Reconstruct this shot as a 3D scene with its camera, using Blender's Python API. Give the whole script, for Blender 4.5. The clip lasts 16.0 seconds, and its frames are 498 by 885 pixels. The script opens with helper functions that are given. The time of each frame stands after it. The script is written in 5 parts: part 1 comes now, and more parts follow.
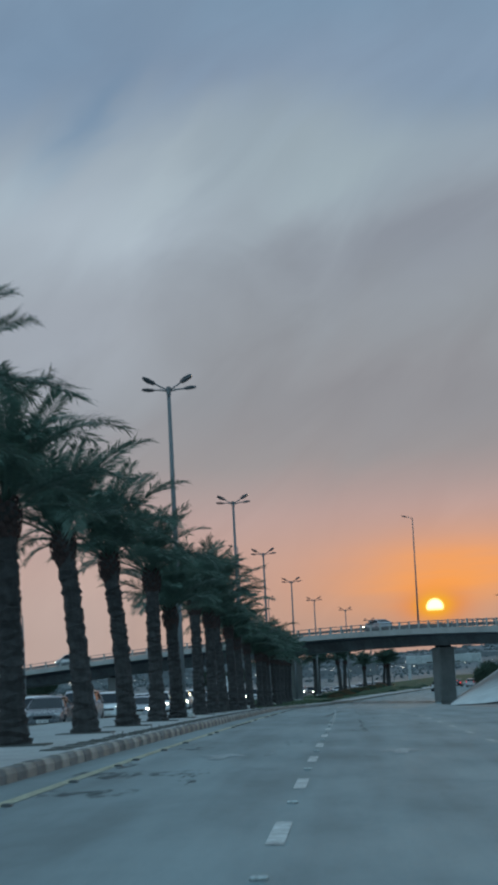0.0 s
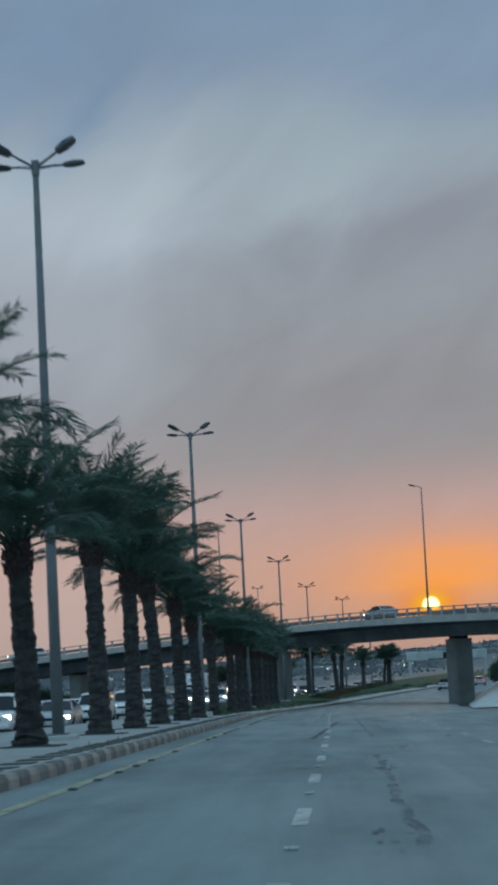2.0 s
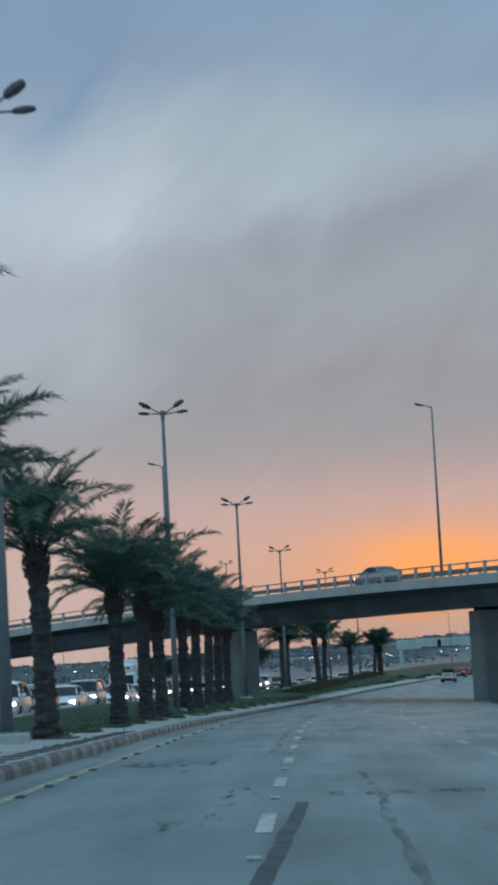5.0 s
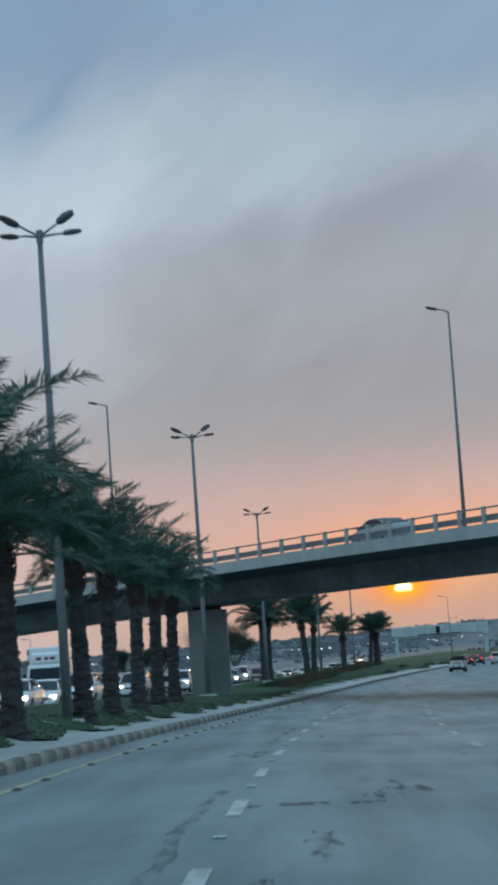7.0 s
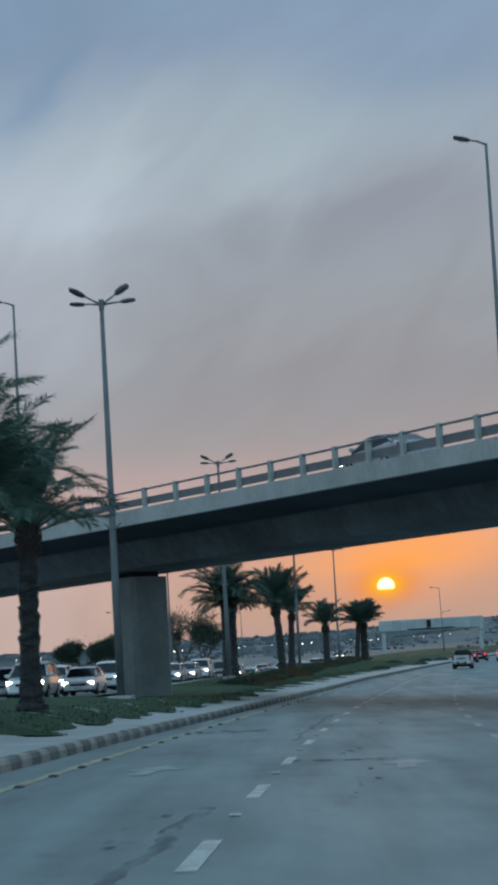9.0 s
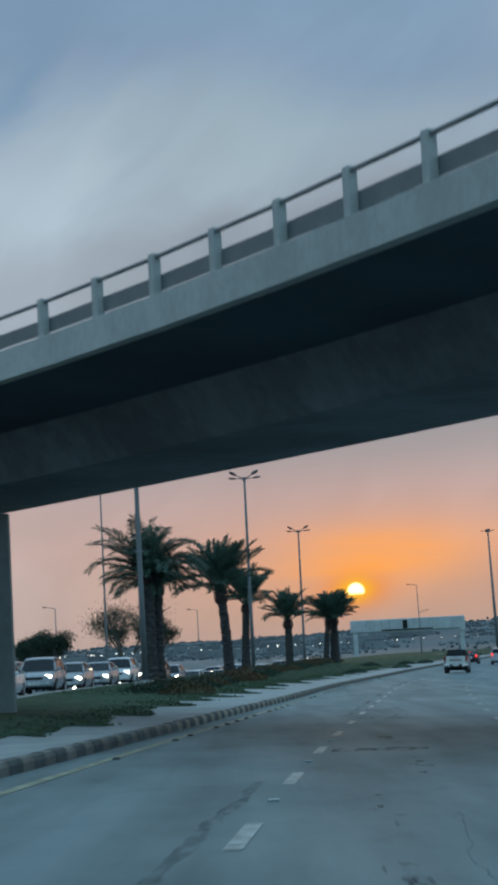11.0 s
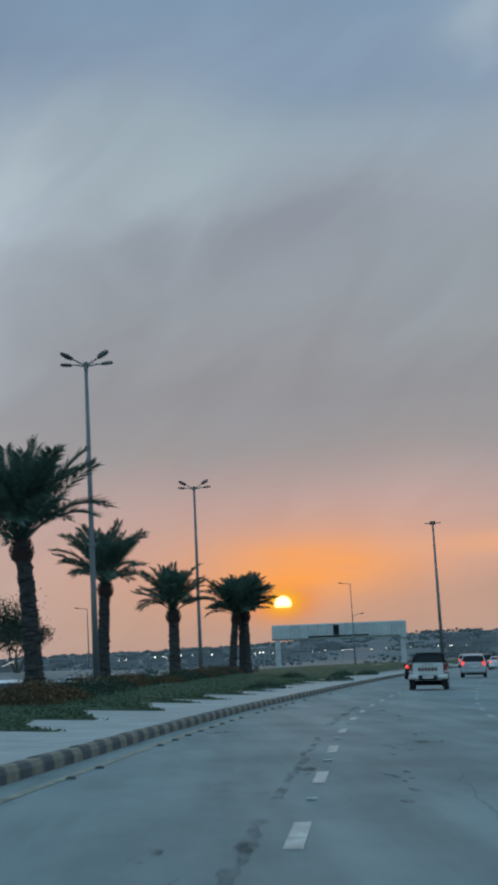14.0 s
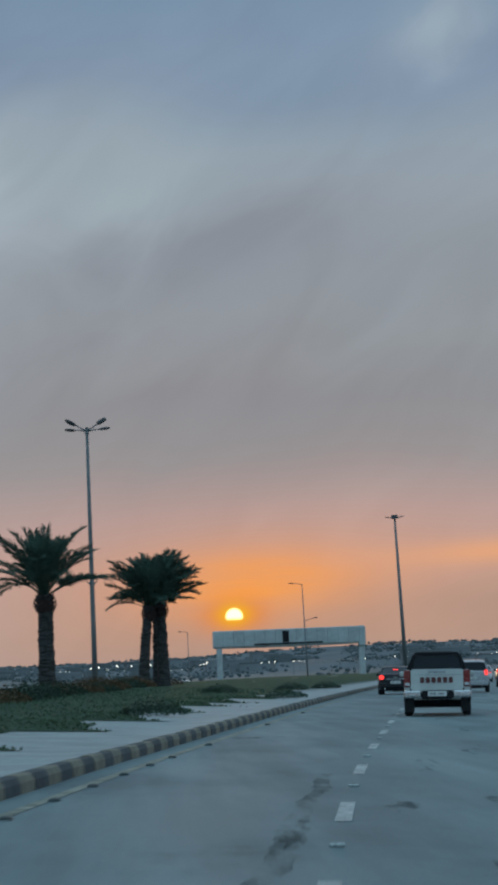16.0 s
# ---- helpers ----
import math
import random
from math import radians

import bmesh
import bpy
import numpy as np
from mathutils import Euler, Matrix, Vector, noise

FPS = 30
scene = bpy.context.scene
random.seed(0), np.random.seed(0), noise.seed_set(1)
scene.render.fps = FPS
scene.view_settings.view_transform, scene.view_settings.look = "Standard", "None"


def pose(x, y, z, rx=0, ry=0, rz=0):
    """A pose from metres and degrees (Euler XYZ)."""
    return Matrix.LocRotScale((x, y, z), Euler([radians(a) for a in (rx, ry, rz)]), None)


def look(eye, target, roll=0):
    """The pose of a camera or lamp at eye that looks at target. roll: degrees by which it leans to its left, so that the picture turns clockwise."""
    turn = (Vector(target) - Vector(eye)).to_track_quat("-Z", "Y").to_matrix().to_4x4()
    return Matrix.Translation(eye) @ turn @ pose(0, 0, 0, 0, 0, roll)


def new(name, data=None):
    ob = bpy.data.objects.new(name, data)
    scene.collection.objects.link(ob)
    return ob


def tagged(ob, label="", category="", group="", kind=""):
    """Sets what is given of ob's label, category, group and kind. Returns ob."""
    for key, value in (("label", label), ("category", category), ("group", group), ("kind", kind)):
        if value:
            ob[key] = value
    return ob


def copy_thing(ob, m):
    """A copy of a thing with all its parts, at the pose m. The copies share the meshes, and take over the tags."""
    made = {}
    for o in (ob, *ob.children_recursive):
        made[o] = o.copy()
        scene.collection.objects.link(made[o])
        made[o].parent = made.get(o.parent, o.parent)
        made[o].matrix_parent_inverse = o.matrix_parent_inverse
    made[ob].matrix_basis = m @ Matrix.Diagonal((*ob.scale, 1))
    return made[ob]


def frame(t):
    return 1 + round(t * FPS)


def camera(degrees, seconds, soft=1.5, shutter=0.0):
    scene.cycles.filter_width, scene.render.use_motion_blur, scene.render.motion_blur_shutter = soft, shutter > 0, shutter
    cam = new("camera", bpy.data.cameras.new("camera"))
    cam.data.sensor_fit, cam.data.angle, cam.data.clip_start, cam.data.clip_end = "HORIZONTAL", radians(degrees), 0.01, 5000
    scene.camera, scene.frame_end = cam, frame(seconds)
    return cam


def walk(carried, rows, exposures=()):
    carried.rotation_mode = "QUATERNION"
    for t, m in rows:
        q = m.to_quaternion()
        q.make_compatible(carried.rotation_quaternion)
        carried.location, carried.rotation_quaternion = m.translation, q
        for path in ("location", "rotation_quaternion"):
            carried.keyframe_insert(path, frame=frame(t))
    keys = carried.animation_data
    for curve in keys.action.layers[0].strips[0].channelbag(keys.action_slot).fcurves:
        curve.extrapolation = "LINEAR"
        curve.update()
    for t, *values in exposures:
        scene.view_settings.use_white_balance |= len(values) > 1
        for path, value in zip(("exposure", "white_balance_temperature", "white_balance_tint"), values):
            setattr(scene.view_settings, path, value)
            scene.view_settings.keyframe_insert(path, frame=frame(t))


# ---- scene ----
cam = camera(12.63, 16.0, soft=3.8, shutter=0.35)
# seconds, x, y, z, yaw, pitch, roll
PATH = [
    (0.0, 0.00, 0.00, 1.23, 1.99, 6.49, -2.88), (0.5, -0.03, 10.62, 1.29, 2.00, 6.42, -2.98),
    (1.0, -0.06, 21.23, 1.34, 1.97, 6.40, -3.02), (1.5, -0.04, 31.92, 1.38, 1.94, 6.39, -2.91),
    (2.0, -0.01, 42.59, 1.42, 1.89, 6.44, -2.92), (2.5, 0.00, 53.21, 1.45, 1.81, 6.39, -2.84),
    (3.0, 0.03, 63.90, 1.47, 1.70, 6.27, -2.62), (3.5, 0.07, 74.63, 1.49, 1.59, 6.26, -2.85),
    (4.0, 0.12, 85.41, 1.50, 1.51, 6.24, -2.81), (6.5, 0.32, 138.31, 1.47, 1.24, 6.13, -3.75),
    (7.0, 0.39, 148.97, 1.45, 1.15, 6.03, -3.89), (7.5, 0.47, 159.64, 1.42, 1.06, 5.98, -3.52),
    (8.0, 0.58, 170.33, 1.39, 1.00, 5.91, -3.57), (10.5, 1.76, 224.03, 1.22, 0.29, 5.97, -2.67),
    (11.0, 2.20, 234.98, 1.21, 0.01, 5.99, -2.92), (11.5, 2.69, 245.94, 1.20, -0.29, 6.04, -2.72),
    (12.0, 3.22, 256.92, 1.20, -0.57, 6.11, -2.61), (12.5, 3.79, 267.92, 1.21, -0.89, 6.06, -1.88),
    (13.0, 4.38, 278.95, 1.23, -1.12, 6.36, -2.61), (13.5, 5.01, 290.07, 1.26, -1.49, 6.23, -2.48),
    (14.0, 5.67, 301.25, 1.30, -1.82, 6.22, -2.39), (14.5, 6.38, 312.50, 1.35, -2.11, 6.31, -2.36),
    (15.0, 7.17, 323.90, 1.40, -2.41, 6.33, -2.27), (15.5, 8.03, 335.37, 1.47, -2.74, 6.37, -2.48),
    (16.0, 8.92, 346.88, 1.55, -3.07, 6.48, -2.40),
]
# seconds, exposure, white balance and tint
EXPOSURE = [(0.0, 0.0, 6400, 7.0), (3.0, 0.0, 6400, 7.0), (4.0, 0.1, 6400, 7.0), (7.0, 0.31, 6400, 7.0), (8.0, 0.21, 6400, 7.0), (10.5, 0.13, 6500, 11.0),
            (11.0, 0.13, 6150, 4.0), (11.5, 0.4, 5780, -5.0), (12.0, 0.55, 5800, -5.0), (12.5, 0.63, 5970, -2.0), (12.8, 0.52, 6200, 3.0), (13.0, 0.4, 6300, 5.0), (13.3, 0.22, 6400, 7.0), (13.6, 0.1, 6420, 7.0),
            (14.5, 0.05, 6450, 7.5), (15.2, -0.03, 6480, 7.5), (16.0, -0.06, 6480, 7.5)]
walk(cam, [(t, pose(x, y, z, 0, 0, yaw) @ pose(0, 0, 0, 90 + p, 0, 0) @ pose(0, 0, 0, 0, 0, r))
           for t, x, y, z, yaw, p, r in PATH], EXPOSURE)

# ---- world, sun ----
SUN_AZ, SUN_EL = radians(2.51), radians(2.07)      # to the right of +y, above the horizon
SUN_DIR = Vector((math.sin(SUN_AZ) * math.cos(SUN_EL), math.cos(SUN_AZ) * math.cos(SUN_EL), math.sin(SUN_EL)))


def lin(r, g, b):
    """Linear colour from 0..255 display values."""
    return tuple(c / 12.92 if c <= 0.04045 else ((c + 0.055) / 1.055) ** 2.4 for c in (r / 255, g / 255, b / 255)) + (1.0,)


class Nodes:
    """Short way to write node trees."""

    def __init__(self, tree):
        self.t = tree
        tree.nodes.clear()

    def add(self, kind, op=None, **inputs):
        n = self.t.nodes.new(kind)
        if op and kind in ("ShaderNodeMath", "ShaderNodeVectorMath"):
            n.operation = op
        elif op and kind == "ShaderNodeMapRange":
            n.interpolation_type = op
        elif op and kind == "ShaderNodeMix":
            n.data_type, n.blend_type = "RGBA", op
        for k, v in inputs.items():
            key = int(k[1:]) if k[0] == "i" and k[1:].isdigit() else k.replace("_", " ")
            if isinstance(v, bpy.types.NodeSocket):
                self.t.links.new(v, n.inputs[key])
            else:
                n.inputs[key].default_value = v
        return n

    def math(self, op, a, b=0.0, c=0.0):
        return self.add("ShaderNodeMath", op, i0=a, i1=b, i2=c).outputs[0]

    def span(self, v, a, b, lo=0.0, hi=1.0, smooth=True):
        n = self.add("ShaderNodeMapRange", "SMOOTHSTEP" if smooth else "LINEAR",
                     i0=v, i1=a, i2=b, i3=lo, i4=hi)
        return n.outputs[0]

    def mix(self, f, a, b, blend="MIX"):
        n = self.add("ShaderNodeMix", blend)
        for i, v in ((0, f), (6, a), (7, b)):
            if isinstance(v, bpy.types.NodeSocket):
                self.t.links.new(v, n.inputs[i])
            else:
                n.inputs[i].default_value = v
        return n.outputs[2]

    def ramp(self, f, stops):
        n = self.add("ShaderNodeValToRGB", Fac=f)
        e = n.color_ramp.elements
        while len(e) > 1:
            e.remove(e[-1])
        e[0].position, e[0].color = stops[0]
        for p, c in stops[1:]:
            s = e.new(p)
            s.color = c
        return n.outputs[0]

    def noise(self, vec, scale, detail=4.0, rough=0.55, dist=0.0):
        return self.add("ShaderNodeTexNoise", Vector=vec, Scale=scale, Detail=detail, Roughness=rough, Distortion=dist).outputs[0]


world = bpy.data.worlds.new("dusk_sky")
scene.world = world
world.use_nodes = True
W = Nodes(world.node_tree)
way = W.add("ShaderNodeTexCoord").outputs["Generated"]
xyz = W.add("ShaderNodeSeparateXYZ", Vector=way)
elev = W.math("MULTIPLY", W.math("ARCSINE", xyz.outputs[2]), 57.2958)
azim = W.math("MULTIPLY", W.math("ARCTAN2", xyz.outputs[0], xyz.outputs[1]), 57.2958)   # degrees right of +y
flat = W.add("ShaderNodeCombineXYZ", i0=W.math("MULTIPLY", azim, 0.1), i1=W.math("MULTIPLY", elev, 0.1), i2=0.0).outputs[0]
turned = W.add("ShaderNodeMapping", i0=flat, i2=(0, 0, radians(-38))).outputs[0]
slant = W.add("ShaderNodeMapping", i0=turned, i3=(0.7, 1.5, 1.0)).outputs[0]
soft_n = W.noise(slant, 1.5, 4.0, 0.45, 0.5)
fine_n = W.noise(slant, 3.2, 4.0, 0.5, 1.0)
warp = W.math("ADD", W.math("MULTIPLY", W.math("SUBTRACT", soft_n, 0.5), 3.2), W.math("MULTIPLY", W.math("SUBTRACT", fine_n, 0.5), 1.1))
warp = W.math("MULTIPLY", warp, W.span(elev, 3.5, 9.0, 0.25, 1.0))
tall = W.math("ADD", elev, warp)
wide = W.math("SUBTRACT", azim, W.math("MULTIPLY", warp, 1.2))
sky = W.ramp(W.math("DIVIDE", tall, 40.0), [
    (0.0, lin(178, 150, 142)), (0.04, lin(184, 151, 136)), (0.085, lin(194, 159, 148)), (0.115, lin(184, 158, 154)), (0.15, lin(157, 150, 151)),
    (0.19, lin(146, 148, 153)), (0.25, lin(148, 153, 161)), (0.30, lin(152, 161, 171)), (0.345, lin(149, 162, 176)), (0.39, lin(135, 152, 174)),
    (0.46, lin(122, 146, 170)), (0.62, lin(138, 160, 184)), (1.0, lin(160, 178, 198))])


def cloud_bank(under, az, el, raz, rel, tilt, colour, amount):
    """A soft bank of cloud at a place in the sky, in degrees."""
    a = W.math("SUBTRACT", wide, az)
    e = W.math("SUBTRACT", W.math("SUBTRACT", tall, el), W.math("MULTIPLY", a, tilt))
    q = W.math("ADD", W.math("POWER", W.math("ABSOLUTE", W.math("DIVIDE", a, raz)), 2.0), W.math("POWER", W.math("ABSOLUTE", W.math("DIVIDE", e, rel)), 2.0))
    return W.mix(W.math("MULTIPLY", W.math("EXPONENT", W.math("MULTIPLY", q, -1.0)), amount), under, colour)


for bank in ((-6.0, 12.3, 4.5, 1.5, 0.05, lin(176, 187, 199), 0.75), (-4.2, 13.1, 2.0, 0.55, 0.6, lin(180, 192, 201), 0.55), (-7.4, 13.2, 1.4, 0.5, 0.6, lin(176, 190, 200), 0.6), (-5.6, 14.6, 1.7, 0.6, 0.7, lin(116, 141, 168), 0.7), (0.2, 12.9, 1.5, 0.5, 0.7, lin(163, 176, 184), 0.45),
             (0.0, 13.6, 4.0, 1.3, 0.1, lin(158, 172, 180), 0.6), (-6.5, 16.2, 3.2, 1.4, 0.1, lin(116, 140, 166), 0.6), (5.0, 15.2, 3.5, 1.0, -0.05, lin(124, 146, 170), 0.5),
             (4.2, 11.2, 4.5, 1.1, 0.12, lin(138, 142, 154), 0.6), (8.4, 16.8, 1.2, 0.9, 0.3, lin(164, 178, 190), 0.7), (3.0, 7.6, 7.0, 1.3, 0.0, lin(146, 142, 147), 0.6),
             (-6.8, 2.0, 3.4, 2.6, 0.0, lin(188, 168, 163), 0.75), (-7.0, 9.2, 3.2, 2.2, 0.0, lin(170, 176, 187), 0.75), (9.0, 9.5, 3.5, 1.5, 0.1, lin(150, 156, 160), 0.4)):
    sky = cloud_bank(sky, *bank)
sky = W.mix(1.0, sky, W.ramp(fine_n, [(0.3, (0.95, 0.95, 0.955, 1)), (0.7, (1.05, 1.05, 1.045, 1))]), "MULTIPLY")
# orange band round the setting sun
da = W.math("SUBTRACT", azim, math.degrees(SUN_AZ))
de = W.math("SUBTRACT", elev, math.degrees(SUN_EL))


def glow_at(az, el, raz, rel):
    q = W.math("ADD", W.math("POWER", W.math("ABSOLUTE", W.math("DIVIDE", W.math("SUBTRACT", da, az), raz)), 2.0),
               W.math("POWER", W.math("ABSOLUTE", W.math("DIVIDE", W.math("SUBTRACT", W.math("SUBTRACT", de, W.math("MULTIPLY", da, 0.02)), el), rel)), 2.0))
    return W.math("EXPONENT", W.math("MULTIPLY", q, -1.0))


streak = W.span(W.noise(W.add("ShaderNodeMapping", i0=flat, i2=(0, 0, radians(5)), i3=(0.8, 7.0, 1.0)).outputs[0], 2.6, 5.0, 0.55), 0.3, 0.65, 0.7, 1.0)
sky = W.mix(W.math("MULTIPLY", glow_at(1.2, 0.9, 5.5, 1.5), 0.4), sky, lin(232, 160, 118))
sky = W.mix(W.math("MULTIPLY", glow_at(0.5, 0.8, 2.5, 0.8), streak), sky, lin(255, 163, 78))
sky = W.mix(W.math("MULTIPLY", glow_at(7.2, 1.25, 3.2, 0.32), 0.75), sky, lin(240, 170, 122))
sky = W.mix(W.math("MULTIPLY", glow_at(7.0, 0.0, 4.0, 0.5), 0.5), sky, lin(178, 146, 130))
sky = W.mix(W.math("MULTIPLY", glow_at(0.0, 0.02, 0.75, 0.42), 0.9), sky, lin(236, 124, 22))
sky = W.mix(W.math("MULTIPLY", glow_at(0.0, 0.05, 0.42, 0.30), 0.9), sky, lin(255, 190, 40))
# the disc, its lower half sunk in a cloud bank
disc = W.math("SQRT", W.math("ADD", W.math("POWER", W.math("ABSOLUTE", da), 2.0), W.math("POWER", W.math("ABSOLUTE", de), 2.0)))
disc = W.math("MULTIPLY", W.span(disc, 0.25, 0.16), W.span(de, -0.11, 0.0))
sky = W.mix(disc, sky, (2.8, 2.3, 0.95, 1))
glow = W.add("ShaderNodeBackground", Color=sky, Strength=1.0)
# the dome overhead and behind is paler and brighter than the strip in front
high = W.span(elev, 20.0, 60.0)
back = W.span(xyz.outputs[1], 0.5, -0.6)
side = W.math("MAXIMUM", high, W.math("MULTIPLY", back, W.span(elev, -2.0, 6.0)))
nish = W.add("ShaderNodeTexSky")
nish.sky_type, nish.sun_disc, nish.sun_elevation, nish.sun_rotation = "NISHITA", False, SUN_EL, SUN_AZ
over = W.mix(0.1, (0.42, 0.70, 0.92, 1), W.mix(1.0, nish.outputs[0], (0.1, 0.1, 0.1, 1), "MULTIPLY"))
dome = W.add("ShaderNodeBackground", Color=over, Strength=1.0)
mixer = W.add("ShaderNodeMixShader", i0=side, i1=glow.outputs[0], i2=dome.outputs[0])
W.add("ShaderNodeOutputWorld", Surface=mixer.outputs[0])

lamp = bpy.data.lights.new("sun", "SUN")
lamp.energy, lamp.angle, lamp.color = 0.35, radians(3.0), (1.0, 0.62, 0.32)
sun = new("sun", lamp)
sun.matrix_world = look((0, 0, 200), Vector((0, 0, 200)) - SUN_DIR)

# ---- materials ----


def mat(name, color, rough=0.7, metal=0.0, vary=0.25, scale=2.0, bump=0.0, bump_scale=20.0, spec=0.5, coat=0.0, obj=0.0, fine=9.0):
    """A surface with variation at two scales, in metres."""
    m = bpy.data.materials.new(name)
    m.use_nodes = True
    n = Nodes(m.node_tree)
    co = n.add("ShaderNodeTexCoord").outputs["Object"]
    a, b = n.noise(co, scale, 5.0), n.noise(co, scale * fine, 4.0, 0.6)
    f = n.math("ADD", n.math("MULTIPLY", a, 0.6), n.math("MULTIPLY", b, 0.4))
    f = n.span(f, 0.3, 0.7, 1 - vary, 1 + vary)
    if obj:
        r = n.add("ShaderNodeObjectInfo").outputs["Random"]
        f = n.math("MULTIPLY", f, n.span(r, 0, 1, 1 - obj, 1 + obj, False))
    col = n.mix(1.0, (*color, 1), n.add("ShaderNodeCombineColor", i0=f, i1=f, i2=f).outputs[0], "MULTIPLY")
    p = n.add("ShaderNodeBsdfPrincipled", Base_Color=col, Metallic=metal, Coat_Weight=coat,
              Roughness=n.span(b, 0.2, 0.8, max(rough - 0.1, 0.02), min(rough + 0.1, 1.0)))
    p.inputs["Specular IOR Level"].default_value = spec
    if bump:
        h = n.noise(co, bump_scale, 5.0, 0.65)
        n.t.links.new(n.add("ShaderNodeBump", Strength=bump, Distance=0.03, Height=h).outputs[0], p.inputs["Normal"])
    n.add("ShaderNodeOutputMaterial", Surface=p.outputs[0])
    return m


def light_mat(name, color, power):
    m = bpy.data.materials.new(name)
    m.use_nodes = True
    n = Nodes(m.node_tree)
    e = n.add("ShaderNodeEmission", Color=(*color, 1), Strength=power)
    n.add("ShaderNodeOutputMaterial", Surface=e.outputs[0])
    return m


def asphalt_mat(name, color):
    """Worn asphalt: wheel tracks, patches, fine grain."""
    m = bpy.data.materials.new(name)
    m.use_nodes = True
    n = Nodes(m.node_tree)
    co = n.add("ShaderNodeTexCoord").outputs["Object"]
    long = n.add("ShaderNodeMapping", i0=co, i3=(1.0, 0.05, 1.0)).outputs[0]
    tracks = n.noise(long, 1.1, 4.0, 0.55)
    blot = n.noise(n.add("ShaderNodeMapping", i0=co, i3=(0.5, 0.14, 1.0)).outputs[0], 0.9, 5.0, 0.6)
    grain = n.noise(co, 40.0, 3.0, 0.7)
    f = n.math("ADD", n.math("ADD", n.span(tracks, 0.3, 0.7, -0.14, 0.14), n.span(blot, 0.35, 0.72, 0.10, -0.16)), n.span(grain, 0.2, 0.8, 0.88, 1.12))
    dark = n.noise(n.add("ShaderNodeMapping", i0=co, i3=(1.2, 0.45, 1.0)).outputs[0], 0.45, 6.0, 0.7)
    f = n.math("MULTIPLY", f, n.span(dark, 0.58, 0.74, 1.0, 0.74))
    col = n.mix(1.0, (*color, 1), n.add("ShaderNodeCombineColor", i0=f, i1=f, i2=f).outputs[0], "MULTIPLY")
    p = n.add("ShaderNodeBsdfPrincipled", Base_Color=col, Roughness=n.span(blot, 0.3, 0.7, 0.82, 0.92))
    p.inputs["Specular IOR Level"].default_value = 0.25
    n.t.links.new(n.add("ShaderNodeBump", Strength=0.35, Distance=0.01, Height=grain).outputs[0], p.inputs["Normal"])
    n.add("ShaderNodeOutputMaterial", Surface=p.outputs[0])
    return m


ASPHALT = asphalt_mat("asphalt", (0.175, 0.217, 0.223))
ASPHALT_L = asphalt_mat("asphalt_far", (0.165, 0.2, 0.205))
PATCH = mat("tar_patch", (0.108, 0.136, 0.142), 0.95, vary=0.3, scale=1.5, spec=0.08)
TAR = mat("tar_seal", (0.085, 0.106, 0.11), 0.95, vary=0.35, scale=3.0, spec=0.08)
PAINT_W = mat("road_paint_white", (0.34, 0.37, 0.365), 0.75, vary=0.6, scale=4.0)
PAINT_WORN = mat("road_paint_worn", (0.25, 0.29, 0.285), 0.8, vary=0.4, scale=4.0)
PAINT_FAINT = mat("road_paint_ghost", (0.225, 0.265, 0.27), 0.85, vary=0.4, scale=3.0)
PAINT_Y_WORN = mat("road_paint_yellow_worn", (0.2, 0.21, 0.17), 0.85, vary=0.6, scale=3.0)
PAINT_Y = mat("road_paint_yellow", (0.28, 0.28, 0.2), 0.8, vary=0.6, scale=4.0)
KERB_L = mat("kerb_light", (0.215, 0.21, 0.185), 0.85, vary=0.3, scale=3.0, bump=0.3, obj=0.22)
KERB_D = mat("kerb_dark", (0.105, 0.115, 0.115), 0.85, vary=0.35, scale=3.0, bump=0.3, obj=0.2)
PAVING = mat("concrete_paving", (0.31, 0.325, 0.32), 0.85, vary=0.22, scale=0.8, bump=0.3, bump_scale=12)
GRASS_SOIL = mat("grass_ground", (0.044, 0.074, 0.046), 0.97, vary=0.5, scale=1.2, bump=0.8, bump_scale=9, spec=0.08)
KERB_Y = mat("kerb_yellowed", (0.225, 0.208, 0.16), 0.85, vary=0.3, scale=3.0, bump=0.3, obj=0.2)
KERB_B = mat("kerb_black", (0.052, 0.06, 0.066), 0.85, vary=0.35, scale=3.0, bump=0.3, obj=0.2)
GRASS = mat("grass_blades", (0.055, 0.085, 0.04), 0.8, vary=0.4, scale=1.0)
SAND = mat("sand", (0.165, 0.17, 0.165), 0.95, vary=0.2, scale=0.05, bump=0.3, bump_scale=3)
HEAP = mat("pale_gravel", (0.5, 0.51, 0.5), 0.95, vary=0.2, scale=0.6, bump=0.6, bump_scale=5)
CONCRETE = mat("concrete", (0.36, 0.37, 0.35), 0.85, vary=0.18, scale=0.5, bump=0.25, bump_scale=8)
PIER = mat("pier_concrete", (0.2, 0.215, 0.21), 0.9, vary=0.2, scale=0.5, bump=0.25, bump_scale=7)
# shade under the deck put into the colour: slab darkest, girder less so
CONC_DARK = mat("shaded_concrete", (0.032, 0.052, 0.07), 0.9, vary=0.4, scale=0.25, bump=0.2, bump_scale=6)
CONC_WEB = mat("stained_shaded_concrete", (0.115, 0.14, 0.15), 0.9, vary=0.4, scale=0.22, bump=0.2, bump_scale=6)
STEEL = mat("galvanised_steel", (0.15, 0.165, 0.17), 0.6, 0.3, vary=0.12, scale=2.0)
STEEL_D = mat("dark_lamp_housing", (0.07, 0.075, 0.08), 0.5, 0.3, vary=0.15, scale=4.0)
RUBBER_D = mat("rubber", (0.02, 0.02, 0.022), 0.85, vary=0.3, scale=8.0)
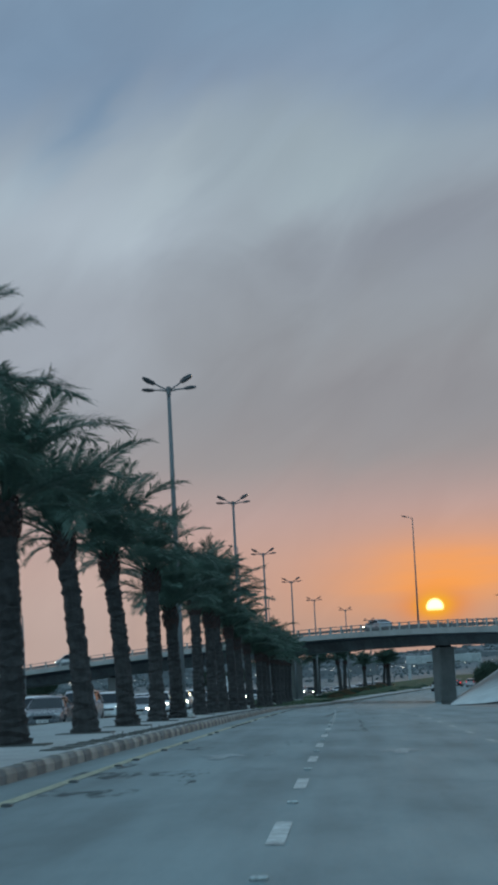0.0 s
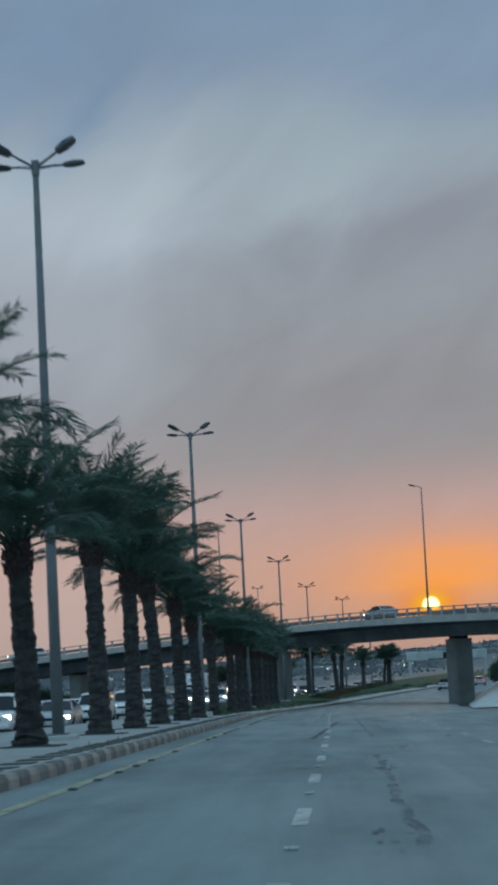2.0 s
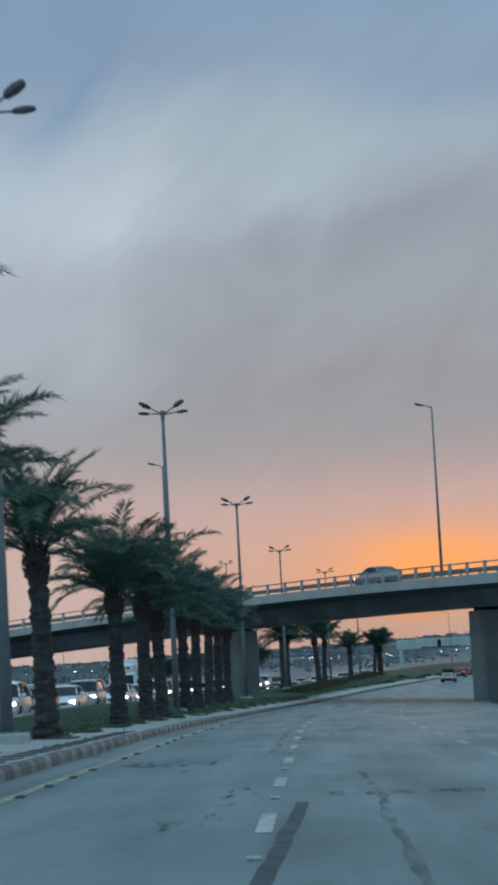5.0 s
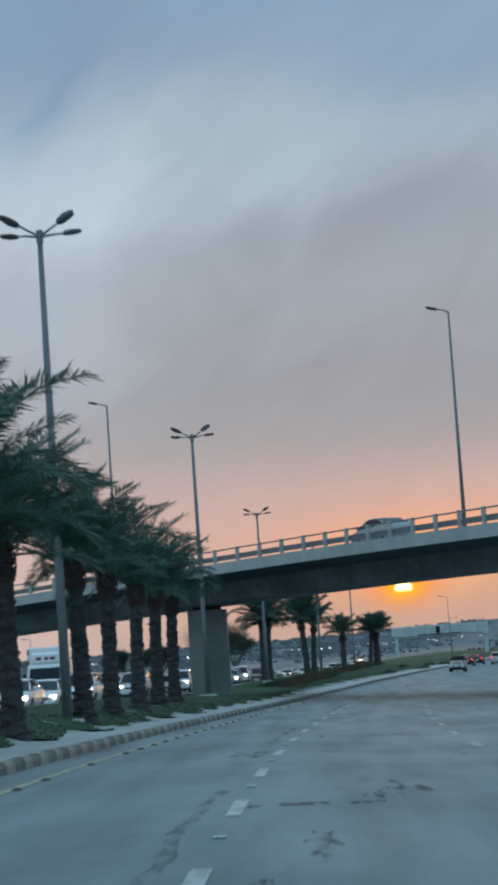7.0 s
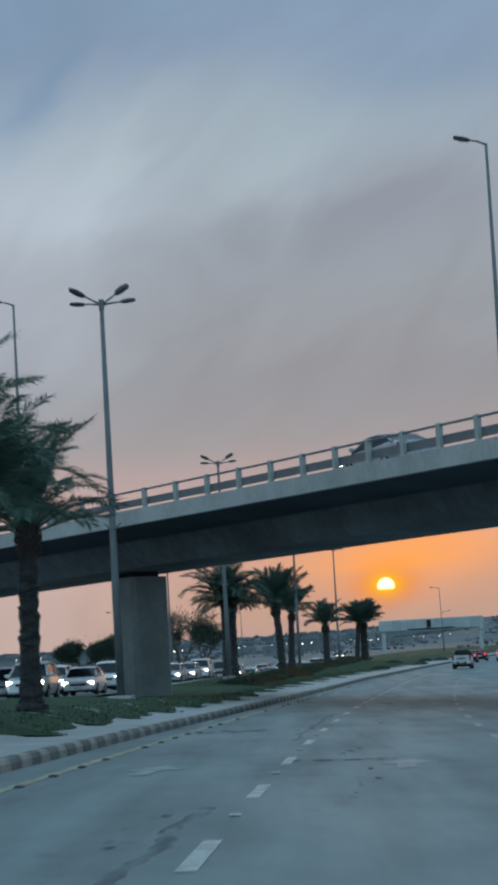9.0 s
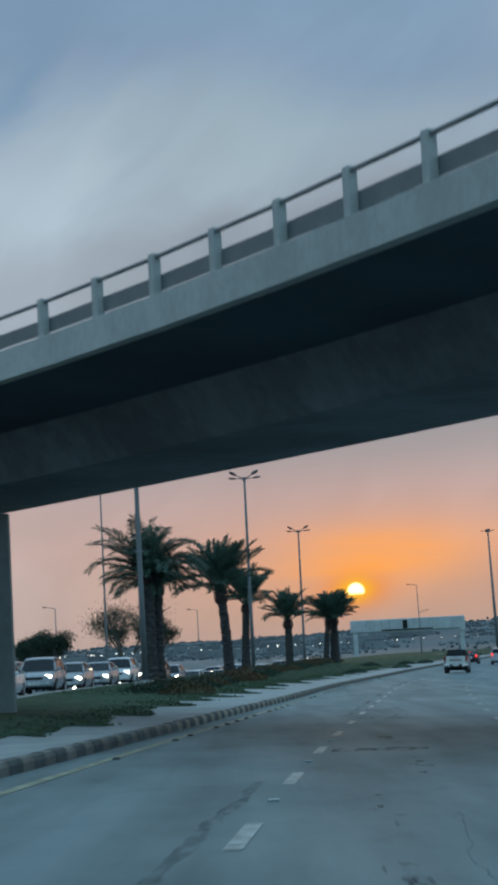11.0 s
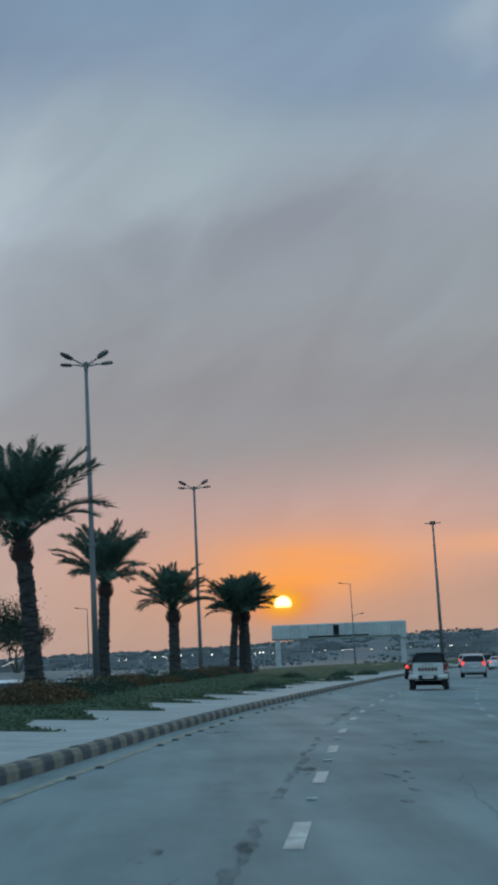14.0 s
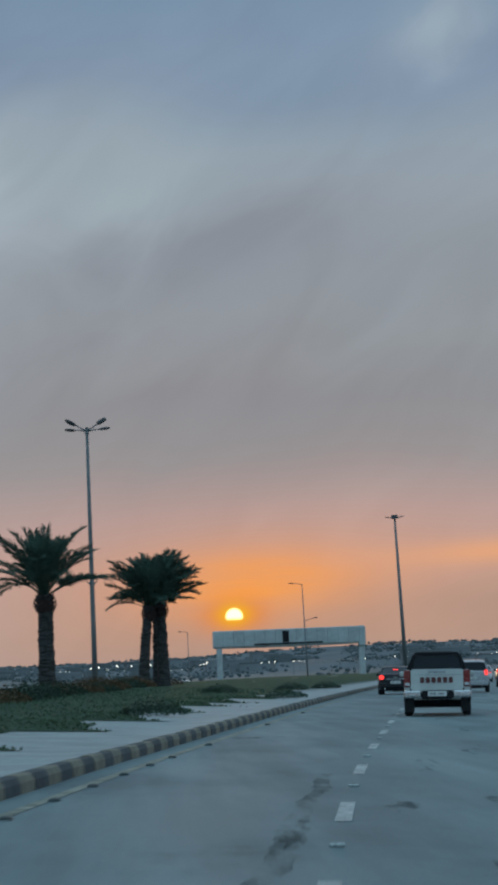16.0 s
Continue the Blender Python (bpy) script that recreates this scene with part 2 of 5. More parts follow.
BARK = mat("palm_bark", (0.036, 0.035, 0.034), 0.95, vary=0.6, scale=3.5, bump=1.0, bump_scale=12, obj=0.2)
BOOT = mat("palm_boots", (0.04, 0.023, 0.02), 0.95, vary=0.4, scale=4, bump=0.5)


def thin_leaf(m, share):
    """Lets part of the light through a leaf."""
    t = m.node_tree
    out = next(n for n in t.nodes if n.type == "OUTPUT_MATERIAL")
    p = next(n for n in t.nodes if n.type == "BSDF_PRINCIPLED")
    tr, mx = t.nodes.new("ShaderNodeBsdfTranslucent"), t.nodes.new("ShaderNodeMixShader")
    mx.inputs[0].default_value = share
    t.links.new(p.inputs["Base Color"].links[0].from_socket, tr.inputs[0])
    t.links.new(p.outputs[0], mx.inputs[1])
    t.links.new(tr.outputs[0], mx.inputs[2])
    t.links.new(mx.outputs[0], out.inputs[0])
    return m


FROND = thin_leaf(mat("palm_leaf", (0.074, 0.124, 0.096), 0.6, vary=0.35, scale=1.2, obj=0.2), 0.4)
FROND_DRY = mat("palm_leaf_dry", (0.16, 0.13, 0.085), 0.8, vary=0.35, scale=1.5, obj=0.2)
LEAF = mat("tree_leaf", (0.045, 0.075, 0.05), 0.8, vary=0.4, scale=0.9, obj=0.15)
BUSH_R = mat("bush_reddish", (0.14, 0.085, 0.045), 0.85, vary=0.5, scale=0.8)
WOOD = mat("tree_bark", (0.09, 0.075, 0.06), 0.95, vary=0.4, scale=3.0, bump=0.6)
GANTRY_P = mat("gantry_panel", (0.40, 0.43, 0.43), 0.7, vary=0.2, scale=0.7)
STUD_D = mat("dark_road_stud", (0.05, 0.058, 0.06), 0.7, vary=0.3, scale=8.0)
SOIL = mat("damp_soil", (0.07, 0.076, 0.07), 0.95, vary=0.5, scale=5.0, bump=0.6)
# ground and house colours blued and levelled to carry the distance haze
HILL = mat("far_ground_hazed", (0.108, 0.124, 0.13), 0.95, vary=0.3, scale=0.012)
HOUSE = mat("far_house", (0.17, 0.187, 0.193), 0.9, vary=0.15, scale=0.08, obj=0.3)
# leaf green greyed, so the distance haze sits in the colour
FAR_LEAF = mat("far_leaf_hazed", (0.1, 0.12, 0.124), 0.9, vary=0.3, scale=0.05)
WINDOW = mat("far_window", (0.12, 0.13, 0.14), 0.3, vary=0.2)
GLASS_D = mat("car_glass", (0.01, 0.013, 0.018), 0.1, vary=0.1, spec=0.2)
TRIM = mat("black_plastic", (0.012, 0.013, 0.015), 0.7, vary=0.2, scale=6, spec=0.2)
CHROME = mat("chrome", (0.6, 0.6, 0.6), 0.2, 0.9, vary=0.1)
RIM = mat("alloy", (0.35, 0.36, 0.37), 0.35, 0.8, vary=0.15)
PLATE = mat("number_plate", (0.6, 0.6, 0.58), 0.5, vary=0.05)
INK = mat("plate_ink", (0.2, 0.2, 0.2), 0.6, vary=0.05)
RED_INK = mat("tailgate_letters", (0.12, 0.03, 0.03), 0.5, vary=0.1)
TAIL = mat("tail_lens", (0.17, 0.01, 0.012), 0.25, vary=0.15, coat=0.5)
TAIL_ON = light_mat("tail_light_lit", (1.0, 0.055, 0.05), 1.7)
HEAD_ON = light_mat("headlight_lit", (1.0, 0.9, 0.72), 14.0)
HEAD_OFF = mat("headlight_glass", (0.55, 0.57, 0.58), 0.15, 0.4, vary=0.1)
CITY_ON = light_mat("far_street_light", (1.0, 0.9, 0.75), 5.0)


def stain_mat(name, color, lo, hi, most):
    """Tar and oil soaked unevenly into the road."""
    m = bpy.data.materials.new(name)
    m.use_nodes = True
    n = Nodes(m.node_tree)
    co = n.add("ShaderNodeTexCoord").outputs["Object"]
    a = n.noise(n.add("ShaderNodeMapping", i0=co, i3=(1.0, 0.16, 1.0)).outputs[0], 5.0, 5.0, 0.6)
    p = n.add("ShaderNodeBsdfPrincipled", Base_Color=(*color, 1), Roughness=0.95, Alpha=n.span(a, lo, hi, 0.0, most))
    p.inputs["Specular IOR Level"].default_value = 0.1
    n.add("ShaderNodeOutputMaterial", Surface=p.outputs[0])
    return m


STAIN = stain_mat("road_stain", (0.08, 0.10, 0.105), 0.42, 0.66, 0.6)
DIRT = stain_mat("road_dirt", (0.1, 0.125, 0.13), 0.36, 0.7, 0.45)


def paint(name, c):
    return mat(name, c, 0.3, 0.15, vary=0.03, scale=1.0, coat=0.5, obj=0.06)


P_BLACK = mat("car_black", (0.009, 0.011, 0.015), 0.32, vary=0.05, scale=1.0, spec=0.25, coat=0.15)
P_NAVY = mat("car_navy", (0.015, 0.02, 0.03), 0.32, vary=0.05, scale=1.0, spec=0.25, coat=0.15)
# pickup white darkened in colour for a back turned from the sun
P_WHITE_DIM = mat("car_white_dim", (0.5, 0.52, 0.5), 0.4, vary=0.08, scale=1.5, coat=0.2)
P_WHITE = paint("car_white", (0.66, 0.67, 0.67))
P_SILVER = paint("car_silver", (0.34, 0.36, 0.38))
P_GREY = paint("car_grey", (0.10, 0.11, 0.12))
P_BROWN = paint("car_bronze", (0.16, 0.12, 0.09))

# ---- plan ----
def spline(y, knots, slopes):
    """A height or an offset from slopes at knots, slopes changing evenly between."""
    z = 0.0
    for a, b, s, e in zip(knots, knots[1:], slopes, slopes[1:]):
        u = min(max(y - a, 0.0), b - a)
        z += s * u + (e - s) * u * u / 2 / (b - a)
    if y > knots[-1]:
        z += slopes[-1] * (y - knots[-1])
    if y < knots[0]:
        z += slopes[0] * (y - knots[0])
    return z


CROSS = 0.0262


def grade(y):
    return spline(y, (0, 100, 200, 300, 400, 800, 1600, 3000), (0.00573, -0.00028, -0.00386, 0.00382, 0.01087, 0.00969, 0.012, 0.03))


def lane(y):
    """x of the dashed line between the first and second lane."""
    return -0.6 + spline(y, (0, 60, 130, 170, 200, 240, 290, 340, 386, 600, 900),
                         (0.0013, 0.0047, -0.0032, 0.0, 0.0252, 0.046, 0.0723, 0.0806, 0.128, 0.1705, 0.2175))


def smooth(a, b, y):
    u = min(max((y - a) / (b - a), 0.0), 1.0)
    return u * u * (3 - 2 * u)


def eye_x(y):
    """x at which the cross fall has its reference height."""
    return spline(y, (0, 85, 150, 200, 250, 300, 350, 450, 700), (0.0, 0.002, 0.007, 0.019, 0.046, 0.061, 0.08, 0.112, 0.187))


def poles_x(y):
    """x of the lamp row in the median."""
    return -6.78 + spline(y, (0, 190, 250, 300, 360, 450, 700), (0.0, 0.002, 0.028, 0.043, 0.062, 0.077, 0.10))


def road_z(x, y):
    return grade(y) - CROSS * (x - eye_x(y))


KERB = -3.78                                   # from lane(y)


def kerb_x(y):
    """x of the kerb's face: the first lane is a little broader before the bridge."""
    return lane(y) + KERB - 0.17 * (1 - smooth(240, 290, y)) - 0.1 * smooth(110, 200, y) * (1 - smooth(225, 265, y)) + 0.12 * smooth(300, 340, y)


def kerb_z(y):
    return road_z(kerb_x(y), y)


def median_z(x, y):
    """Top of the median: level, a kerb's height over the near road."""
    swell = 0.012 + 0.048 * min(max((y - 270) / 60, 0.0), 1.0)      # the lawn swells up beyond the bridge
    d = kerb_x(y) - x
    mound = (0.42 * smooth(1.6, 3.3, d) + 0.25 * smooth(3.3, 7.0, d)) * smooth(150, 215, y) * (1 - smooth(262, 305, y))
    return kerb_z(y) + 0.2 + mound + swell * min(max(kerb_x(y) - 1.0 - x, 0.0), 10.0)


def left_rise(y):
    """How far the opposite carriageway lies over the near one."""
    return 0.68 * smooth(140, 245, y) - 1.15 * smooth(368, 432, y)


def left_edge(y):
    return poles_x(y) - 4.3


# ---- mesh helpers ----
def mesh_of(bm, name, material, smooth=False):
    me = bpy.data.meshes.new(name)
    bm.normal_update()
    bm.to_mesh(me)
    bm.free()
    for m in (material if isinstance(material, (list, tuple)) else [material]):
        me.materials.append(m)
    if smooth:
        for p in me.polygons:
            p.use_smooth = True
    return me


def part(name, bm, material, parent=None, label="", smooth=False):
    ob = new(name, bm if isinstance(bm, bpy.types.Mesh) else mesh_of(bm, name, material, smooth))
    ob.parent = parent
    return tagged(ob, label)


def thing(name, label, category, group="", at=None):
    ob = tagged(new(name), label, category, group)
    if at is not None:
        ob.matrix_basis = at
    return ob


def box(bm, x0, x1, y0, y1, z0, z1, bevel=0.0):
    vs = [bm.verts.new((x, y, z)) for x in (x0, x1) for y in (y0, y1) for z in (z0, z1)]
    fs = [bm.faces.new([vs[i] for i in f]) for f in ((0, 1, 3, 2), (4, 6, 7, 5), (0, 4, 5, 1), (2, 3, 7, 6), (0, 2, 6, 4), (1, 5, 7, 3))]
    if bevel:
        es = {e for f in fs for e in f.edges}
        bmesh.ops.bevel(bm, geom=list(es), offset=bevel, segments=1, affect="EDGES")
    return bm


def boxed(x0, x1, y0, y1, z0, z1, bevel=0.0):
    return box(bmesh.new(), x0, x1, y0, y1, z0, z1, bevel)


def tube(bm, points, radii, sides=10, caps=True):
    """A round bar through points."""
    rings = []
    up = Vector((0.31, 0.17, 0.93)).normalized()
    for i, p in enumerate(points):
        p = Vector(p)
        d = (Vector(points[min(i + 1, len(points) - 1)]) - Vector(points[max(i - 1, 0)])).normalized()
        a = d.cross(up if abs(d.dot(up)) < 0.95 else Vector((1, 0, 0))).normalized()
        b = d.cross(a)
        rings.append([bm.verts.new(p + radii[i] * (math.cos(k * math.tau / sides) * a + math.sin(k * math.tau / sides) * b)) for k in range(sides)])
    for r, s in zip(rings, rings[1:]):
        for k in range(sides):
            bm.faces.new((r[k], r[(k + 1) % sides], s[(k + 1) % sides], s[k]))
    if caps:
        bm.faces.new(list(reversed(rings[0])))
        bm.faces.new(rings[-1])
    return bm


def loft(bm, rings, caps=True):
    vs = [[bm.verts.new(p) for p in r] for r in rings]
    n = len(vs[0])
    for r, s in zip(vs, vs[1:]):
        for k in range(n):
            bm.faces.new((r[k], r[(k + 1) % n], s[(k + 1) % n], s[k]))
    if caps:
        bm.faces.new(list(reversed(vs[0])))
        bm.faces.new(vs[-1])
    bmesh.ops.recalc_face_normals(bm, faces=bm.faces)
    return bm


def strip(bm, ys, left, right, height, cols=1):
    """A sheet along the road between two lines."""
    rows = []
    for y in ys:
        a, b = left(y), right(y)
        rows.append([bm.verts.new((a + (b - a) * k / cols, y, height(a + (b - a) * k / cols, y))) for k in range(cols + 1)])
    for r, s in zip(rows, rows[1:]):
        for k in range(cols):
            bm.faces.new((r[k], r[k + 1], s[k + 1], s[k]))
    return bm


def steps(a, b, d):
    n = max(1, round((b - a) / d))
    return [a + (b - a) * i / n for i in range(n + 1)]


rnd = random.Random(7)

# ---- ground, roads, median ----
def far_z(x, y):
    z = grade(y)
    if y > 800:
        z += 3.0 * math.sin(x * 0.004 + 1.0) * min((y - 800) / 800, 1.0)
    if y < 800:
        z -= 0.02 * max(0.0, abs(x - eye_x(y)) - 30) * min(1.0, max(y, 0) / 300) * 0.15
    return z


def terrain_z(x, y):
    base = far_z(x, y) - 0.45
    if y > 1500:
        base += (4.0 + 7.0 * min(max((x + 50) / 300, 0.0), 1.0)) * min((y - 1500) / 600, 1.0)
        base += 10.0 * noise.noise(Vector((x * 0.0022, y * 0.0015, 3.0))) + 3.0 * noise.noise(Vector((x * 0.012, y * 0.006, 1.0)))
    return base


bm = bmesh.new()
ys = steps(-150, 700, 25) + [700 + 50 * i for i in range(1, 47)]
xs = [-1600, -1200, -800, -500, -300, -180, -110, -70, -45, -25, -10, 5, 20, 40, 60, 90, 140, 220, 350, 600, 1000, 1500]
rows = [[bm.verts.new((x, y, terrain_z(x, y))) for x in xs] for y in ys]
for r, s in zip(rows, rows[1:]):
    for k in range(len(xs) - 1):
        bm.faces.new((r[k], r[k + 1], s[k + 1], s[k]))
bm.faces.ensure_lookup_table()
# past y 900 the ground takes the haze-tinted colour
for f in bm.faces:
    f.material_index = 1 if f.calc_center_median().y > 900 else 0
tagged(part("ground", bm, [SAND, HILL], smooth=True), "pale sandy ground, hazed in colour towards the far city", "ground", kind="structure")

RIGHT = 9.2
bm = strip(bmesh.new(), steps(-60, 900, 6), lambda y: kerb_x(y) - 0.05, lambda y: lane(y) + RIGHT, road_z, 6)
road = tagged(part("road", bm, ASPHALT, smooth=True), "worn grey asphalt carriageway with cracks and patches", "road", kind="structure")
bm = strip(bmesh.new(), steps(-60, 900, 6), lambda y: left_edge(y) - 15.5, lambda y: left_edge(y) + 0.05, lambda x, y: kerb_z(y) + left_rise(y) - 0.02 + 0.02 * (x - left_edge(y)), 4)
tagged(part("opposite_road", bm, ASPHALT_L, smooth=True), "grey asphalt carriageway carrying the oncoming traffic", "road", kind="structure")

median = tagged(part("median", strip(bmesh.new(), steps(-60, 900, 4), left_edge, lambda y: kerb_x(y) - 0.2, median_z, 18), PAVING),
                "pale concrete paving of the raised median strip", "median", kind="structure")


def grass_edge(y):
    """The ragged border between paving and lawn; the paved strip is broader beyond the bridge."""
    w = 1.25 + 0.15 * smooth(270, 310, y)
    saw = (y * (0.13 if y < 285 else 0.105) + 0.6 * noise.noise(Vector((y * 0.05, 0, 0)))) % 1.0
    return kerb_x(y) - w - (0.9 + 1.3 * smooth(285, 320, y)) * saw ** 0.6 - 0.5 * noise.noise(Vector((y * 0.35, 5.0, 0)))


lawn = strip(bmesh.new(), steps(164, 900, 0.8), lambda y: left_edge(y) + 0.25, grass_edge, lambda x, y: median_z(x, y) + 0.012, 14)
tagged(part("lawn", lawn, GRASS_SOIL, smooth=True), "dark green lawn with ragged edges on the median", "lawn", kind="structure")

# ---- road markings ----
def mark(y0, y1, off, w):
    bm = bmesh.new()
    return strip(bm, steps(y0, y1, 1.5), lambda y: lane(y) + off - w / 2, lambda y: lane(y) + off + w / 2, lambda x, y: road_z(x, y) + 0.006)


def dash_y(k):
    """Middle of the k-th dash; the pitch is about nine metres."""
    ks, ys_ = (-6, 0, 2, 5, 9, 15, 16, 19, 20, 25, 26, 28, 30, 33, 35, 37, 38, 41, 62), (-35.4, 18.9, 37.5, 64.4, 100.8, 154.1, 162.9, 189.8, 199.0, 243.8, 252.8, 271.9, 289.9, 318.9, 338.0, 359.3, 367.9, 395.2, 585.0)
    return float(np.interp(k, ks, ys_))


for line, (off, first) in enumerate(((0.0, 0.0), (3.55, 0.4))):
    for k in range(-6, 62):
        y0 = dash_y(k) - 1.45 + first
        part("lane_dash", mark(y0, y0 + 2.9, off, 0.15), PAINT_WORN if line else PAINT_W, road)
part("edge_line", mark(-60, 318, KERB + 0.6, 0.17), PAINT_Y, road, "faded yellow edge line")
part("edge_line", mark(318, 800, KERB + 0.6, 0.15), PAINT_Y_WORN, road, "almost worn away yellow edge line")
STUD = mesh_of(boxed(-0.06, 0.06, -0.05, 0.05, 0.0, 0.025, 0.01), "stud", PAINT_W)
for k in range(-4, 62):
    y = (dash_y(k) + dash_y(k + 1)) / 2
    x = lane(y)
    part("road_stud", STUD, None, road).matrix_basis = pose(x, y, road_z(x, y) + 0.003)
b = bmesh.new()
loft(b, [[(-0.065 * q, -0.055 * q, z), (0.065 * q, -0.055 * q, z), (0.065 * q, 0.055 * q, z), (-0.065 * q, 0.055 * q, z)] for q, z in ((1.0, 0.0), (0.9, 0.022), (0.55, 0.035))])
STUD_LOW = mesh_of(b, "stud_low", STUD_D)
for k in range(135):                             # dark studs beside the yellow line
    y = 24.1 + 2.96 * k
    x = lane(y) + KERB + 0.72
    if rnd.random() < 0.3:
        continue
    part("edge_stud", STUD_LOW, None, road).matrix_basis = pose(x, y, road_z(x, y) + 0.003)

# tar seams, patches and cracks
def seam(points, w, uneven=0.4):
    """A tar strip along points given as y and offset from the lane line."""
    b = bmesh.new()
    rows_ = []
    for i, (y, o) in enumerate(points):
        ww = w * rnd.uniform(1 - uneven, 1 + uneven) / 2
        x = lane(y) + o
        rows_.append([b.verts.new((x - ww, y, road_z(x - ww, y) + 0.0045)), b.verts.new((x + ww, y, road_z(x + ww, y) + 0.0045))])
    for r_, s_ in zip(rows_, rows_[1:]):
        b.faces.new((r_[0], r_[1], s_[1], s_[0]))
    return b


def crack(y0, o0, dy, do, w, n=9, rough=0.1):
    return seam([(y0 + dy * i / n, o0 + do * i / n + rnd.uniform(-rough, rough)) for i in range(n + 1)], w)


def tar_patch(y0, y1, o0, o1):
    b = bmesh.new()
    pts = []
    n = 22
    for i in range(n + 1):
        o = o0 + (o1 - o0) * i / n
        pts.append((y0 + (y1 - y0) * (0.12 + 0.3 * noise.noise(Vector((o * 1.7, y0, 0)))), o))
    for i in range(n, -1, -1):
        o = o0 + (o1 - o0) * i / n
        pts.append((y1 - (y1 - y0) * (0.12 + 0.3 * noise.noise(Vector((o * 1.7, y1, 0)))), o))
    vs = [b.verts.new((lane(y) + o, y, road_z(lane(y) + o, y) + 0.0035)) for y, o in pts]
    for i in range(n):
        b.faces.new((vs[i], vs[i + 1], vs[-2 - i], vs[-1 - i]))
    return b


part("tar_seam", seam([(99 + 0.8 * i, -0.35 + 0.0165 * i + rnd.uniform(-0.015, 0.015)) for i in range(41)], 0.14, 0.07), TAR, road, "dark tar seam beside the lane dashes")
for y0, y1, o0, o1 in ((171.6, 172.5, 0.1, 1.5), (199.4, 200.2, 1.0, 2.6), (225.0, 226.0, 0.0, 1.6), (270.6, 272.6, 0.2, 1.75), (293.4, 294.3, 0.1, 1.4), (132.2, 133.3, 0.5, 2.4), (31, 34, -3.4, -1.6), (25.5, 28, -3.2, -1.9),
                       (340, 341.5, 1.2, 1.9), (243, 246, -3.2, -1.4), (392, 393.4, -3.0, -1.6), (143, 146, -2.8, -1.2)):
    part("tar_patch", tar_patch(y0, y1, o0, o1), STAIN, road)
def blot(y, o, ry, rx):
    """A small ragged stain or pothole repair."""
    b = bmesh.new()
    n = 18
    vs = []
    for i in range(n):
        q = rnd.uniform(0.45, 1.0)
        yy, oo = y + ry * q * math.cos(i * math.tau / n), o + rx * q * math.sin(i * math.tau / n)
        vs.append(b.verts.new((lane(yy) + oo, yy, road_z(lane(yy) + oo, yy) + 0.004)))
    c = b.verts.new((lane(y) + o, y, road_z(lane(y) + o, y) + 0.004))
    for i in range(n):
        b.faces.new((c, vs[i], vs[i - 1]))
    return b


def wander(y0, o0, length, w, seed):
    """A long thin crack that wanders along the road."""
    n = max(8, int(length / 0.35))
    return seam([(y0 + length * i / n, o0 + 0.11 * noise.noise(Vector((seed * 3.7, (y0 + length * i / n) * 0.45, 0))) + 0.06 * noise.noise(Vector((seed, (y0 + length * i / n) * 3.6, 4)))) for i in range(n + 1)], w)


def spots(y, o, seed):
    """A cluster of small ragged tar spots strung along the road."""
    r = random.Random(seed)
    b = bmesh.new()
    for q in range(r.randint(7, 15)):
        yy, oo = y + r.gauss(0, 1.6), o + r.gauss(0, 0.10)
        ry, rx, n = r.uniform(0.1, 0.55), r.uniform(0.02, 0.09), 9
        c = b.verts.new((lane(yy) + oo, yy, road_z(lane(yy) + oo, yy) + 0.004 + q * 0.0001))
        vs = []
        for i in range(n):
            s = r.uniform(0.5, 1.0)
            y2, x2 = yy + ry * s * math.cos(i * math.tau / n), lane(yy) + oo + rx * s * math.sin(i * math.tau / n)
            vs.append(b.verts.new((x2, y2, road_z(x2, y2) + 0.004 + q * 0.0001)))
        for i in range(n):
            b.faces.new((c, vs[i], vs[i - 1]))
    return b


for k in range(9):
    part("crack", wander(rnd.uniform(8, 420), rnd.choice((-0.55, -0.4, 0.5, 1.7, 3.2, -2.0, -2.9, 4.6)) + rnd.gauss(0, 0.2), rnd.uniform(6.0, 14.0), rnd.uniform(0.006, 0.013), k), PATCH, road)
for k in range(44):
    part("stain", spots(14 + 9.3 * k + rnd.uniform(-3, 3), rnd.choice((0.75, 1.0, 1.6, 3.0, -1.9, -0.5)) + rnd.gauss(0, 0.15), 500 + k), STAIN, road)
for k in range(14):
    part("stain", blot(rnd.uniform(14, 420), rnd.uniform(-3.2, 5.5), rnd.uniform(0.8, 2.6), rnd.uniform(0.15, 0.5)), STAIN, road)

for y, o, ry, rx in ((368.4, 0.55, 1.0, 0.2), (317.0, -1.0, 0.8, 0.16), (330.3, -0.2, 1.8, 0.12), (365.0, -0.34, 2.0, 0.15), (369.5, 1.45, 0.7, 0.12), (348.8, -2.6, 1.2, 0.4), (317.3, -0.38, 1.6, 0.12), (243.5, -0.6, 1.5, 0.1)):
    part("stain", blot(y, o, ry, rx), STAIN, road)

# soft dirt along the joint beside the dashes, and across the wheel tracks
for y0, y1, o, w in ((150, 176, -0.36, 0.13), (196, 214, -0.4, 0.14), (236, 262, -0.36, 0.15), (296, 321, -0.34, 0.16), (324, 345, -0.36, 0.15), (352, 376, -0.4, 0.18), (60, 84, 1.0, 0.12), (96, 140, 1.15, 0.1)):
    part("dirt_streak", seam([(y0 + (y1 - y0) * i / 60, o + 0.14 * noise.noise(Vector((y0, i * 0.13, 0)))) for i in range(61)], w * (0.6 + 0.5 * rnd.random())), DIRT, road)


